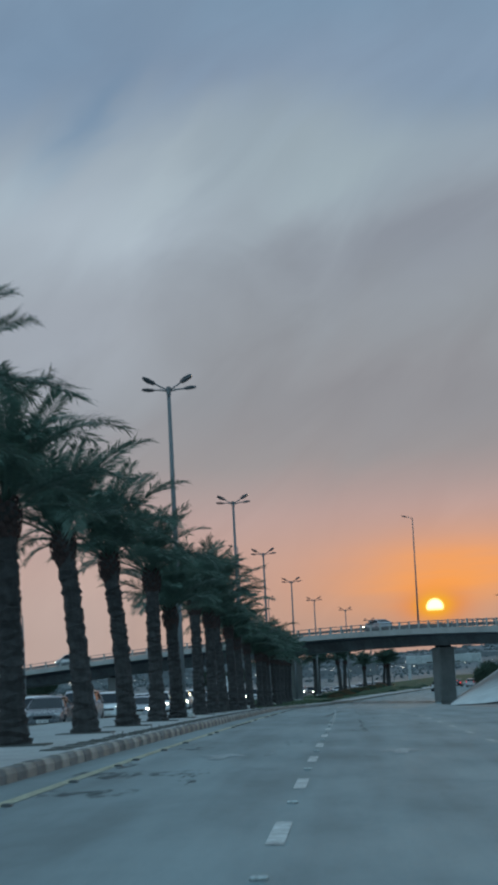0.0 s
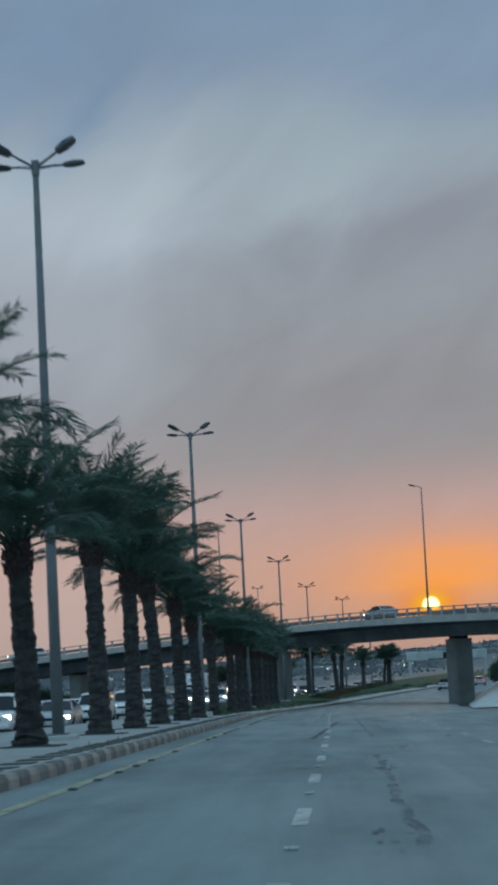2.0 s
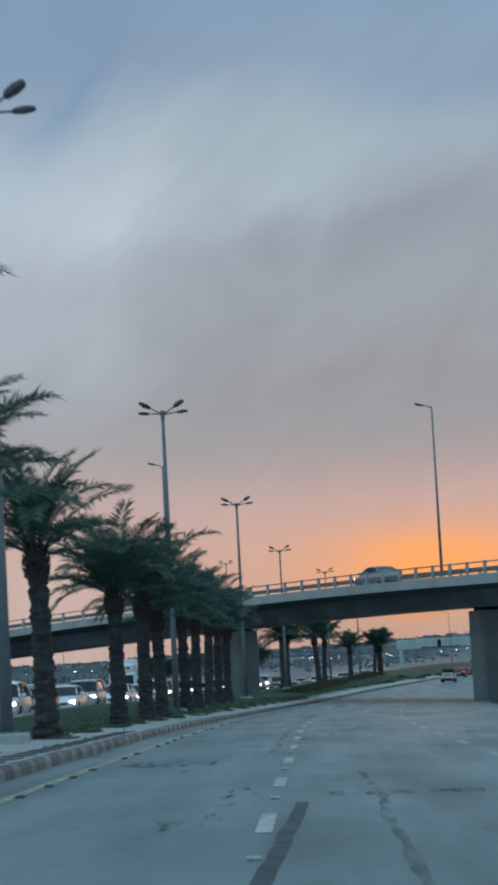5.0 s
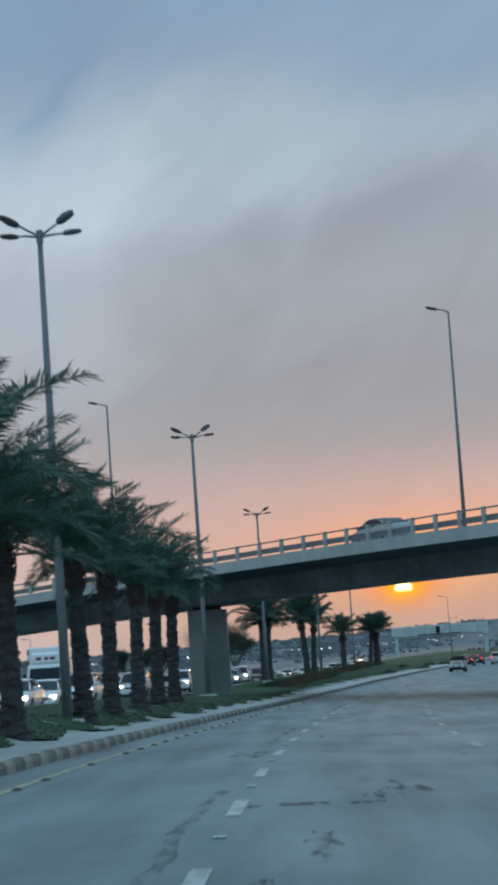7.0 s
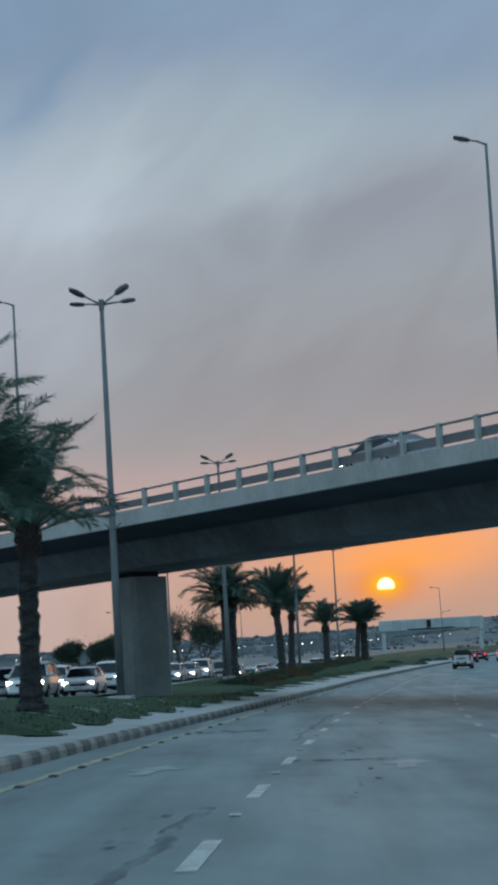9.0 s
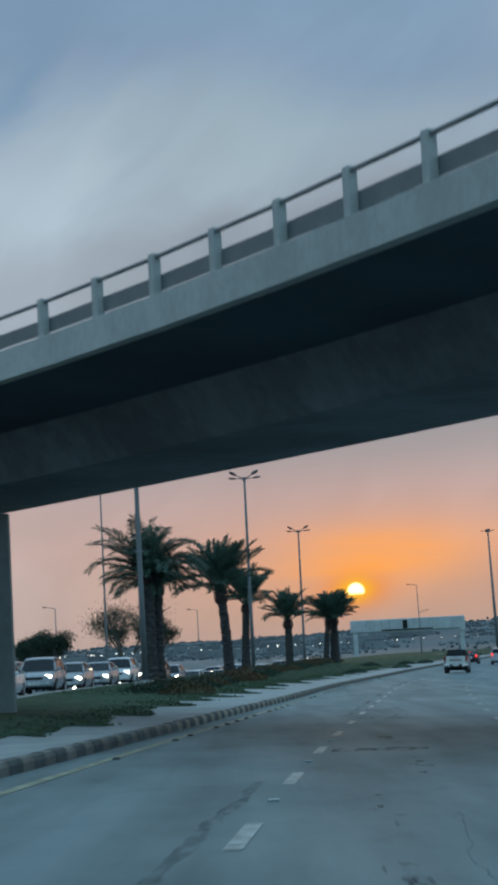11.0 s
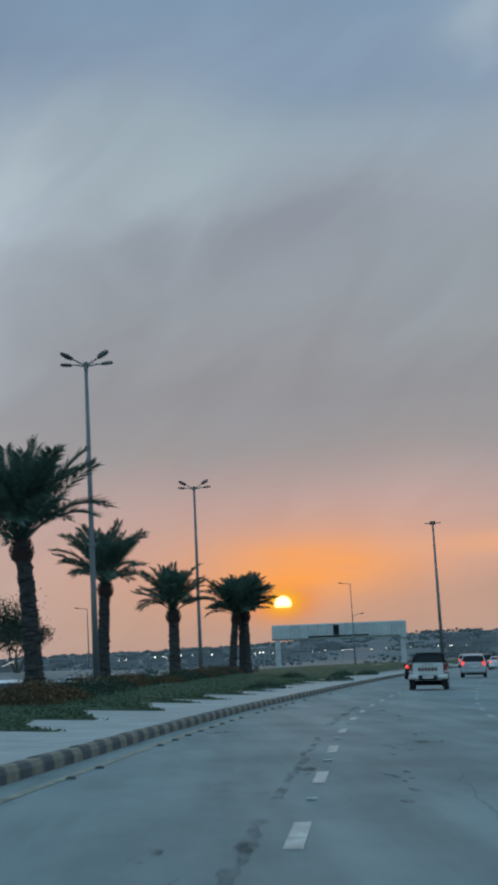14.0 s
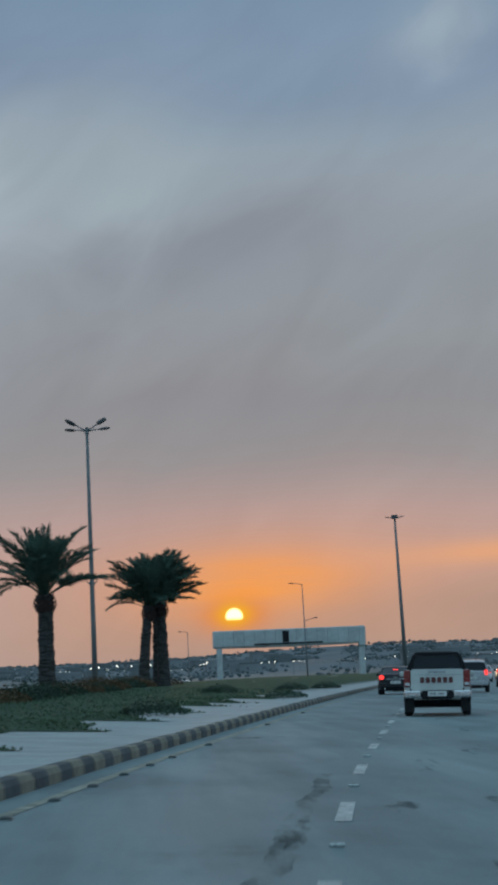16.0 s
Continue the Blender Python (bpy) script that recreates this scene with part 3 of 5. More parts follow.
def arrow(y, o):
    """A worn lane arrow: a shaft and a head, turned a little."""
    b = bmesh.new()
    for shape in (((-0.17, 0.0), (0.09, 0.0), (0.13, 1.7), (-0.13, 1.7)), ((-0.42, 1.55), (0.46, 1.65), (0.06, 3.3))):
        b.faces.new([b.verts.new((lane(y + dy) + o + dx, y + dy, road_z(lane(y + dy) + o + dx, y + dy) + 0.005 + 0.0005 * len(shape))) for dx, dy in shape])
    return b


for y, o in ((38.4, -1.64), (39.6, 1.55), (222.0, -1.85), (222.0, 1.75)):
    part("lane_arrow", arrow(y, o), PAINT_FAINT, road, "worn white lane arrow")

# ---- kerb stones ----
KL = 0.98
def kerb_stone(material):
    bm = bmesh.new()
    rings = []
    for y in (0.0, KL):
        rings.append([(-0.2, y, -0.25), (0.0, y, -0.25), (0.0, y, 0.12), (-0.035, y, 0.19), (-0.07, y, 0.205), (-0.2, y, 0.205)])
    loft(bm, rings)
    return mesh_of(bm, "kerb_stone", material)


KM = [kerb_stone(KERB_L), kerb_stone(KERB_D), kerb_stone(KERB_Y), kerb_stone(KERB_B)]
rest = [bmesh.new() for _ in KM]
for k in range(-30, 640):
    y = k * 1.0
    x, x2 = kerb_x(y), kerb_x(y + 1)
    z, z2 = kerb_z(y), kerb_z(y + 1)
    m = Matrix.Translation((x + rnd.uniform(-0.008, 0.008), y, z + rnd.uniform(-0.008, 0.008))) @ Euler((math.atan2(z2 - z, 1), 0, -math.atan2(x2 - x, 1))).to_matrix().to_4x4()
    kind = k % 2 + (2 if y > 285 else 0)
    if 25 <= y < 325 - 1:
        part("kerb_stone", KM[kind], None, median).matrix_basis = m
    else:
        b = rest[kind]
        src = bmesh.new()
        src.from_mesh(KM[kind])
        vs = [b.verts.new(m @ v.co) for v in src.verts]
        for f in src.faces:
            b.faces.new([vs[v.index] for v in f.verts])
        src.free()
for b, m in zip(rest, (KERB_L, KERB_D, KERB_Y, KERB_B)):
    tagged(part("kerb_run", b, m, median), kind="stuff")
# dark planting pits with short pegs behind the kerb, before the bridge
for k in range(66):
    y = 40.0 + 1.95 * k + rnd.uniform(-0.15, 0.15)
    x = kerb_x(y) - 0.62
    wx = rnd.uniform(0.24, 0.3)
    pit = part("planting_pit", boxed(-wx, wx, -0.4, 0.4, -0.1, 0.02, 0.008), SOIL, median)
    pit.matrix_basis = pose(x, y, median_z(x, y), 0, 0, rnd.uniform(-4, 4))
    if rnd.random() < 0.3:
        part("peg", tube(bmesh.new(), [(0.0, 0.0, 0.02), (rnd.uniform(-0.01, 0.01), 0.0, rnd.uniform(0.07, 0.13))], [0.012, 0.01], 5), WOOD, pit)
bm = strip(bmesh.new(), steps(-60, 900, 4), lambda y: left_edge(y) - 0.2, lambda y: left_edge(y), lambda x, y: median_z(x, y) + 0.02)
ext = bmesh.ops.extrude_face_region(bm, geom=bm.faces[:])
bmesh.ops.translate(bm, vec=(0, 0, -0.45), verts=[g for g in ext["geom"] if isinstance(g, bmesh.types.BMVert)])
part("far_kerb", bm, KERB_L, median)


# ---- bridge: a curved ramp with a crest ----
def bridge_turn(s):
    s = min(max(s, -118.0), 70.0)
    return radians(-65.3) - (0.009 if s < 0 else 0.003) * s


BRIDGE = {0: Vector((3.0, 272.9, 0))}
for k in range(1, 260):
    for d in (1, -1):
        a = bridge_turn(d * (k - 0.5))
        BRIDGE[d * k] = BRIDGE[d * (k - 1)] + d * Vector((math.cos(a), math.sin(a), 0))


def on_bridge(s, n, z):
    """s along the near edge, n across away from the camera, z over the edge beam's underside."""
    k = math.floor(s)
    p = BRIDGE[k].lerp(BRIDGE[k + 1], s - k)
    a = bridge_turn(s)
    p = p + Vector((-math.sin(a), math.cos(a), 0)) * n
    q = max(s, -150.0)
    return Vector((p.x, p.y, 7.94 - 0.0182 * q - (0.0006 if s < 0 else 0.00025) * q * q + z))


def along(bm, prof, s0, s1, d=5.0):
    return loft(bm, [[on_bridge(s, n, z) for n, z in prof] for s in steps(s0, s1, d)])


S0, S1 = -112, 95
bridge = thing("overpass", "grey concrete overpass with a box girder crossing the road", "bridge")
part("deck", along(bmesh.new(), [(0.25, 0.1), (10.95, 0.1), (10.95, 0.62), (0.25, 0.62)], S0, S1), ASPHALT_L, bridge)
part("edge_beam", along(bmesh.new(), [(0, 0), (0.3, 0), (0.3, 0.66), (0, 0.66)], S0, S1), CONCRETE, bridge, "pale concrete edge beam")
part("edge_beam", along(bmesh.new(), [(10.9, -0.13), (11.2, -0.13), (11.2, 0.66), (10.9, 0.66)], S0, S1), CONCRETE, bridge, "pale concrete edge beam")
# slab and girder carry the underside's shade in their concrete colour
part("slab", along(bmesh.new(), [(0.3, 0.06), (3.7, -0.26), (9.3, -0.26), (10.9, 0.06), (10.9, 0.1), (0.3, 0.1)], S0, S1), CONC_DARK, bridge, "underside of the cantilevered slab, shade in its dark colour")
part("box_girder", along(bmesh.new(), [(3.6, -0.245), (4.4, -1.4), (9.0, -1.4), (9.4, -0.245)], S0, S1), CONC_WEB, bridge, "stained concrete box girder, darkened in colour for shade")
post = bmesh.new()
box(post, -0.11, 0.11, -0.09, 0.09, 0, 0.87, 0.012)
POST = mesh_of(post, "rail_post", CONCRETE)
for n in (0.15, 11.05):
    for k in range(-42, 34):
        s = -0.5 + 2.7 * k
        p = on_bridge(s, n, 0.64)
        part("rail_post", POST, None, bridge).matrix_basis = pose(*p, 0, 0, math.degrees(bridge_turn(s)))
    part("top_rail", along(bmesh.new(), [(n + 0.045 * math.cos(q * math.tau / 8), 1.435 + 0.045 * math.sin(q * math.tau / 8)) for q in range(8)], S0, S1), STEEL, bridge)
    part("guard_rail", along(bmesh.new(), [(n + 0.12, 0.78), (n + 0.2, 0.86), (n + 0.13, 0.94), (n + 0.2, 1.02), (n + 0.12, 1.1), (n + 0.1, 1.1), (n + 0.1, 0.78)], S0, S1), STEEL, bridge)


def pier(s, w=2.15, d=2.0):
    c = on_bridge(s, 6.7, 0)
    top = c.z - 1.4 - 0.25
    g = median_z(c.x, c.y) - 0.25 if c.x < lane(c.y) else road_z(min(c.x, lane(c.y) + RIGHT), c.y)
    if c.x < left_edge(c.y):
        g = kerb_z(c.y) - 0.3
    t = thing("bridge_pier", "grey concrete bridge pier with chamfered corners and a dark bearing gap", "bridge pier", "bridge piers", pose(c.x, c.y, g - 0.3, 0, 0, math.degrees(bridge_turn(s)) + 90))
    b = bmesh.new()
    ch = 0.22
    rings = []
    for z in (0, top - g + 0.3):
        rings.append([(-w / 2 + ch, -d / 2, z), (w / 2 - ch, -d / 2, z), (w / 2, -d / 2 + ch, z), (w / 2, d / 2 - ch, z),
                      (w / 2 - ch, d / 2, z), (-w / 2 + ch, d / 2, z), (-w / 2, d / 2 - ch, z), (-w / 2, -d / 2 + ch, z)])
    part("shaft", loft(b, rings), PIER, t)
    part("bearing", boxed(-0.75, 0.75, -0.6, 0.6, top - g + 0.3, top - g + 0.62), RUBBER_D, t, "dark bearing block under the girder")
    part("footing", boxed(-w / 2 - 0.3, w / 2 + 0.3, -d / 2 - 0.3, d / 2 + 0.3, -0.6, 0.35, 0.03), PIER, t)
    return t


# ---- street lamps ----
def lamp_head(parent, base, tip, name="lamp_head", L=0.72, fat=1.0):
    d = (Vector(tip) - Vector(base)).normalized()
    a = Vector((0, 1, 0))
    u = d.cross(a).normalized()
    b = bmesh.new()
    rings = []
    for f, w, h in ((f_, w_ * fat, h_ * fat) for f_, w_, h_ in ((0, 0.07, 0.05), (0.12, 0.13, 0.08), (0.5, 0.17, 0.1), (0.9, 0.15, 0.07), (1.0, 0.08, 0.04))):
        c = Vector(tip) + d * L * (f - 0.2)
        rings.append([c - a * w - u * h * 0.2, c - a * w * 0.6 + u * h, c + a * w * 0.6 + u * h, c + a * w - u * h * 0.2, c + a * w * 0.9 - u * h * 0.7, c - a * w * 0.9 - u * h * 0.7])
    head = part(name, loft(b, rings), STEEL_D, parent)
    return head


def street_lamp(h=14.15):
    t = thing("street_lamp", "tall grey steel street lamp with four dark heads", "street lamp", "median street lamps")
    part("plinth", boxed(-0.45, 0.45, -0.45, 0.45, -0.5, 0.02, 0.03), CONCRETE, t)
    part("base_plate", boxed(-0.24, 0.24, -0.24, 0.24, 0.02, 0.06, 0.008), STEEL, t)
    part("pole", tube(bmesh.new(), [(0, 0, 0.06), (0, 0, 4), (0, 0, 9), (0, 0, h)], [0.15, 0.13, 0.105, 0.075], 12), STEEL, t, smooth=True)
    b = bmesh.new()
    box(b, -0.16, 0.16, -0.15, 0.15, 5.95, 6.07, 0.01)
    for sx in (-1, 1):
        tube(b, [(sx * 0.12, 0, 6.0), (sx * 0.3, 0, 6.14)], [0.03, 0.025], 6)
    part("bracket", b, STEEL, t, "small steel clamp with two short arms")
    part("collar", tube(bmesh.new(), [(0, 0, h - 0.3), (0, 0, h + 0.08)], [0.1, 0.1], 12), STEEL, t)
    for sx in (-1, 1):
        tip = (sx * 0.66, -0.3, h + 0.26)
        part("arm", tube(bmesh.new(), [(0, 0, h - 0.1), (sx * 0.33, -0.15, h + 0.07), tip], [0.04, 0.035, 0.03], 8), STEEL, t)
        lamp_head(t, (sx * 0.33, -0.15, h + 0.1), tip, L=0.62, fat=1.22)
        tip = (sx * 0.76, 0.35, h + 0.02)
        part("arm", tube(bmesh.new(), [(0, 0, h - 0.12), (sx * 0.4, 0.2, h - 0.02), tip], [0.04, 0.035, 0.03], 8), STEEL, t)
        lamp_head(t, (sx * 0.3, 0.35, h - 0.02), tip, L=0.55, fat=0.85)
    return t


def single_lamp(h, name, label, group, arm=1.3, side=-1):
    t = thing(name, label, "street lamp", group)
    part("base_plate", boxed(-0.2, 0.2, -0.2, 0.2, 0, 0.05, 0.006), STEEL, t)
    part("pole", tube(bmesh.new(), [(0, 0, 0.05), (0, 0, h * 0.4), (0, 0, h)], [0.13, 0.1, 0.06], 10), STEEL, t, smooth=True)
    part("arm", tube(bmesh.new(), [(0, 0, h - 0.05), (side * arm * 0.4, 0, h + 0.09), (side * arm, 0, h + 0.2)], [0.05, 0.045, 0.035], 8), STEEL, t)
    lamp_head(t, (side * arm * 0.5, 0, h + 0.1), (side * arm, 0, h + 0.2))
    return t


lamp_a = street_lamp()
POLES = [(-6.78, 97.27), (-6.77, 156.68), (-6.6, 213.51), (-5.19, 271.69), (-3.2, 340.0), (1.68, 401.4), (6.72, 465.0)]
for i, (x, y) in enumerate(POLES):
    base = {97.27: 0.71, 156.68: 0.76, 213.51: 0.68, 271.69: 0.85, 340.0: 1.35, 401.4: 1.9, 465.0: 1.85}[y]
    m = pose(x, y, base, 0, 0, -math.degrees(math.atan(0.06)) if y > 250 else 0)
    if i == 0:
        lamp_a.matrix_basis = m
    else:
        copy_thing(lamp_a, m)


# ---- palms ----
def frond_mesh(b, length, tilt, droop, seed, bare=0.16, hang=0.35, broad=0.021):
    """One date palm frond from the origin, leaving at a tilt over the level and arching down: a bare stalk, then two close rows of narrow leaflets."""
    r = random.Random(seed)
    n = 20
    pts = []
    p = Vector((0, 0, 0))
    sway = r.uniform(-0.3, 0.3)
    for i in range(n + 1):
        f = i / n
        ang = max(radians(tilt) - droop * f ** 1.6, -1.45)
        fw = Vector((math.cos(ang) * math.cos(sway * f), math.cos(ang) * math.sin(sway * f), math.sin(ang)))
        pts.append((p.copy(), fw))
        p = p + fw * (length / n)
    for i in range(n):
        (p0, d0), (p1, d1) = pts[i], pts[i + 1]
        f = i / n
        across = d0.cross(Vector((0, 0, 1)))
        across = across.normalized() if across.length > 0.1 else Vector((0, 1, 0))
        over = across.cross(d0)
        w = 0.034 * (1 - f) + 0.006
        for o in (across, over):
            b.faces.new([b.verts.new(q) for q in (p0 - o * w, p0 + o * w, p1 + o * w, p1 - o * w)])
        if f < bare:
            continue
        g = (f - bare) / (1 - bare)
        for j in range(5):
            q = p0.lerp(p1, (j + r.uniform(-0.3, 0.3)) / 5.0)
            ln = (0.3 + 0.42 * math.sin(math.pi * min(1.0, 0.18 + g * 0.72))) * r.uniform(0.75, 1.15)
            for sd in (-1, 1):
                d = (d0 * (0.42 + 0.5 * g) + across * sd * r.uniform(0.7, 1.0) + over * r.uniform(0.0, 0.45)).normalized()
                mid = q + d * ln * 0.5
                e = mid + (d + Vector((0, 0, -r.uniform(0.3, 1.6) * hang))).normalized() * ln * 0.5
                side = d.cross(over + across * sd * r.uniform(-0.8, 0.8)).normalized() * broad
                b.faces.new([b.verts.new(v) for v in (q, mid + side, e, mid - side)])


FRONDS = []
for tilt, length, droops in ((82, 3.3, (0.5, 0.9, 1.25)), (64, 3.5, (0.9, 1.3, 1.7)), (42, 3.2, (0.9, 1.3, 1.65)), (14, 2.7, (0.5, 0.85, 1.1))):
    row = []
    for dr in droops:
        b = bmesh.new()
        frond_mesh(b, length, tilt, dr, int(tilt * 10 + dr * 100))
        row.append(mesh_of(b, "frond", FROND))
    FRONDS.append(row)
FANS = []                                        # straighter, broader fronds on long bare stalks
for tilt, length, droops in ((80, 3.3, (0.3, 0.55, 0.8)), (60, 3.4, (0.5, 0.75, 1.0)), (36, 3.2, (0.6, 0.9, 1.2)), (8, 2.6, (0.5, 0.8))):
    row = []
    for dr in droops:
        b = bmesh.new()
        frond_mesh(b, length, tilt, dr, int(tilt * 7 + dr * 90), 0.26, 0.12, 0.03)
        row.append(mesh_of(b, "frond", FROND))
    FANS.append(row)
b = bmesh.new()
frond_mesh(b, 2.3, -25, 0.9, 77, hang=0.6)
FROND_OLD = mesh_of(b, "frond", FROND_DRY)


def trunk_mesh(h, r0, lean, seed):
    r = random.Random(seed)
    b = bmesh.new()
    n, sides = int(h / 0.17), 12
    rings = []
    for i in range(n + 1):
        f = i / n
        c = Vector((lean[0] * f ** 1.6 + r.uniform(-0.015, 0.015), lean[1] * f ** 1.6, h * f - 0.15 + r.uniform(-0.05, 0.05)))
        flare = 0.17 * math.exp(-f * 11) + 0.05 * math.exp(-((f - 0.97) / 0.06) ** 2)
        proud = r.uniform(0.008, 0.05)               # how far this ring of leaf scars stands out
        for dr, dz in ((0.0, 0.0), (proud, 0.1 + r.uniform(-0.03, 0.03))):
            ring = []
            for s in range(sides):
                a = s * math.tau / sides
                rr = r0 * (1.0 - 0.14 * f) + flare + dr + r.uniform(-0.014, 0.02) + 0.012 * math.sin(a * 2 + i * 1.9)
                ring.append(c + Vector((math.cos(a) * rr, math.sin(a) * rr, dz + 0.05 * math.sin(a * 2 + i * 2.6))))
            rings.append(ring)
    loft(b, rings)
    return mesh_of(b, "trunk", BARK)


def palm(at, h=4.1, crown=1.0, seed=0, lean=(0.0, 0.0), full=44, label="", r0=0.27, skirt=2, shares=(0.24, 0.6, 0.92), kinds=FRONDS, boots=1.0):
    r = random.Random(seed * 13 + 5)
    t = thing("date_palm", label or "date palm with scaly trunk and grey-green fronds on the median", "palm tree", "date palms", at)
    part("trunk", trunk_mesh(h, r0, lean, seed), None, t)
    top = Vector((lean[0], lean[1], h - 0.2))
    b = bmesh.new()
    for i in range(56):                          # cut leaf bases under the crown
        f = i / 56
        a = i * 2.4
        rr = r0 * (0.95 + (0.24 * boots + 0.12 * (boots - 1)) * math.sin(math.pi * min(1, f * 1.1)))
        c = top + Vector((math.cos(a) * rr, math.sin(a) * rr, -0.5 * boots + f * 0.8))
        d = Vector((math.cos(a) * 0.5, math.sin(a) * 0.5, 0.85)).normalized()
        e = c + d * 0.13
        s = Vector((-math.sin(a), math.cos(a), 0)) * 0.06
        o = Vector((math.cos(a), math.sin(a), 0)) * 0.05
        v = [b.verts.new(p) for p in (c - s - o, c + s - o, c + s * 0.8 + o, c - s * 0.8 + o, e - s * 0.6, e + s * 0.6)]
        for f4 in ((0, 1, 5, 4), (1, 2, 5), (2, 3, 4, 5), (3, 0, 4)):
            b.faces.new([v[q] for q in f4])
    bmesh.ops.create_icosphere(b, subdivisions=2, radius=1.0, matrix=Matrix.Translation(top + Vector((0, 0, -0.25 * boots))) @ Matrix.Diagonal((r0 * (0.85 + 0.27 * boots), r0 * (0.85 + 0.27 * boots), 0.5, 1)))
    part("crown_base", b, BOOT, t, "reddish brown cut leaf bases")
    for i in range(full):
        f = i / full
        a = i * 2.39996 + r.uniform(-0.2, 0.2)
        row = kinds[sum(f >= q for q in shares)]
        s = crown * r.uniform(0.78, 1.12) * (0.92 if f < shares[0] else 1.0)
        m = Matrix.Translation(top + Vector((math.cos(a) * 0.12, math.sin(a) * 0.12, 0.32 - 0.25 * f))) @ Euler((0, 0, a)).to_matrix().to_4x4() @ Euler((r.uniform(-0.25, 0.25), radians(r.uniform(-12, 12)), 0)).to_matrix().to_4x4() @ Matrix.Diagonal((s, s, s, 1))
        part("frond", r.choice(row), None, t).matrix_basis = m
    for i in range(skirt):
        a = r.uniform(0, math.tau)
        m = Matrix.Translation(top + Vector((math.cos(a) * 0.2, math.sin(a) * 0.2, -0.2))) @ Euler((0, 0, a)).to_matrix().to_4x4() @ Euler((0, radians(r.uniform(0, 25)), 0)).to_matrix().to_4x4() @ Matrix.Diagonal((crown * 0.8,) * 3 + (1,))
        part("frond", FROND_OLD, None, t, "drooping dry frond").matrix_basis = m
    return t


def palm_at(x, y, **kw):
    return palm(pose(x, y, median_z(x, y)), **kw)


# y, trunk height, crown, lean, all in the lamp row
for i, (y, h, c, lx) in enumerate((
        (33.0, 4.9, 0.95, 0.0), (45.0, 4.85, 0.95, 0.0), (57.7, 5.1, 0.95, -0.38), (69.0, 5.2, 0.95, -0.35), (80.4, 5.3, 0.95, 0.0), (90.3, 4.3, 0.9, -0.12), (104.4, 5.3, 0.98, -0.05),
        (114.9, 5.0, 1.12, 0.0), (125.0, 5.25, 1.0, -0.28), (136.3, 5.0, 0.95, -0.1), (147.7, 4.6, 0.95, -0.15), (161.2, 4.55, 0.9, -0.1), (180.4, 4.3, 1.05, 0.0), (191.7, 4.5, 1.12, 0.0),
        (199.6, 4.2, 1.0, -0.06), (214.2, 4.5, 0.95, -0.05), (222.3, 4.5, 0.95, 0.05), (231.5, 4.45, 0.9, 0.12), (239.5, 4.55, 0.9, 0.1), (247.3, 4.5, 0.9, 0.1))):
    if y < 170:
        pit = part("tree_pit", boxed(-0.7, 0.7, -0.7, 0.7, -0.1, 0.025, 0.012), SOIL, median)
        pit.matrix_basis = pose(poles_x(y) + 0.22, y, median_z(poles_x(y) + 0.22, y))
    palm_at(poles_x(y) + 0.22, y, h=h, crown=c * 0.94, seed=i, lean=(lx, 0.0), r0=0.25, skirt=0, full=36)
# beyond the bridge: a tall loose crown first, then upright fans over bare stalks
FAR_LABEL = "date palm with stout dark trunk and spreading crown on lawn"
LOOSE, FAN = (0.16, 0.42, 0.68), (0.36, 0.74, 1.01)
for i, (x, y, h, c, r_, shares, lean) in enumerate((
        (-3.75, 357.6, 6.0, 1.0, 0.36, LOOSE, 0.0), (-3.35, 358.6, 5.5, 0.9, 0.3, LOOSE, 0.1), (0.15, 383.8, 5.7, 1.08, 0.32, FAN, -0.35), (0.95, 430.2, 5.7, 1.0, 0.34, FAN, 0.25),
        (4.95, 447.0, 4.4, 0.92, 0.36, FAN, 0.0), (9.3, 478.5, 4.7, 0.95, 0.3, FAN, 0.42), (10.1, 480.6, 4.7, 0.8, 0.24, FAN, 0.1), (10.46, 479.2, 4.9, 0.93, 0.33, FAN, -0.05))):
    palm_at(x, y, h=h, crown=c, seed=50 + i, full=48 if shares is LOOSE else 46, label=FAR_LABEL, r0=r_, skirt=0, boots=1.0 if shares is LOOSE else 1.3, shares=shares, lean=(lean, 0.0), kinds=FRONDS if shares is LOOSE else FANS)


def s_at_x(x):
    """Where the deck's middle line has this x."""
    return min((abs(on_bridge(k / 2, 6.7, 0).x - x), k / 2) for k in range(-220, 140))[1]


for x in (12.5, -6.4, -32.0, -62.0):
    pier(s_at_x(x))

# lamps on the bridge
bl = single_lamp(13.65, "bridge_lamp", "slim grey lamp post with one arm on the overpass", "bridge lamps", 0.8, -1)
bl.matrix_basis = pose(10.26, 284.05, 9.2, 0, 0, 0)
for x in (-15.7, -41.0, 22.0):
    p = on_bridge(s_at_x(x), 10.5, 0.6)
    copy_thing(bl, pose(p.x, p.y, p.z + 0.4, 0, 0, 0))

# ---- gantry over the far carriageway ----
gan = thing("sign_gantry", "pale sign gantry with a long blank box beam on two legs", "gantry")
gx0, gx1, gy, gt = 20.6, 42.0, 677.0, 11.45
gz = grade(gy)
b = bmesh.new()
loft(b, [[(x, gy - 0.7 + c, gt - 2.75 + c - sag), (x, gy + 0.7 - c, gt - 2.75 + c - sag), (x, gy + 0.7, gt - 2.3), (x, gy + 0.7, gt - 0.12), (x, gy + 0.55, gt), (x, gy - 0.55, gt), (x, gy - 0.7, gt - 0.12), (x, gy - 0.7, gt - 2.3)]
         for x, c, sag in [(x, 0.22, 0.12 * math.sin(math.pi * (x - gx0) / (gx1 - gx0))) for x in steps(gx0 - 0.5, gx1 + 0.2, 2.0)]])
part("beam", b, GANTRY_P, gan)
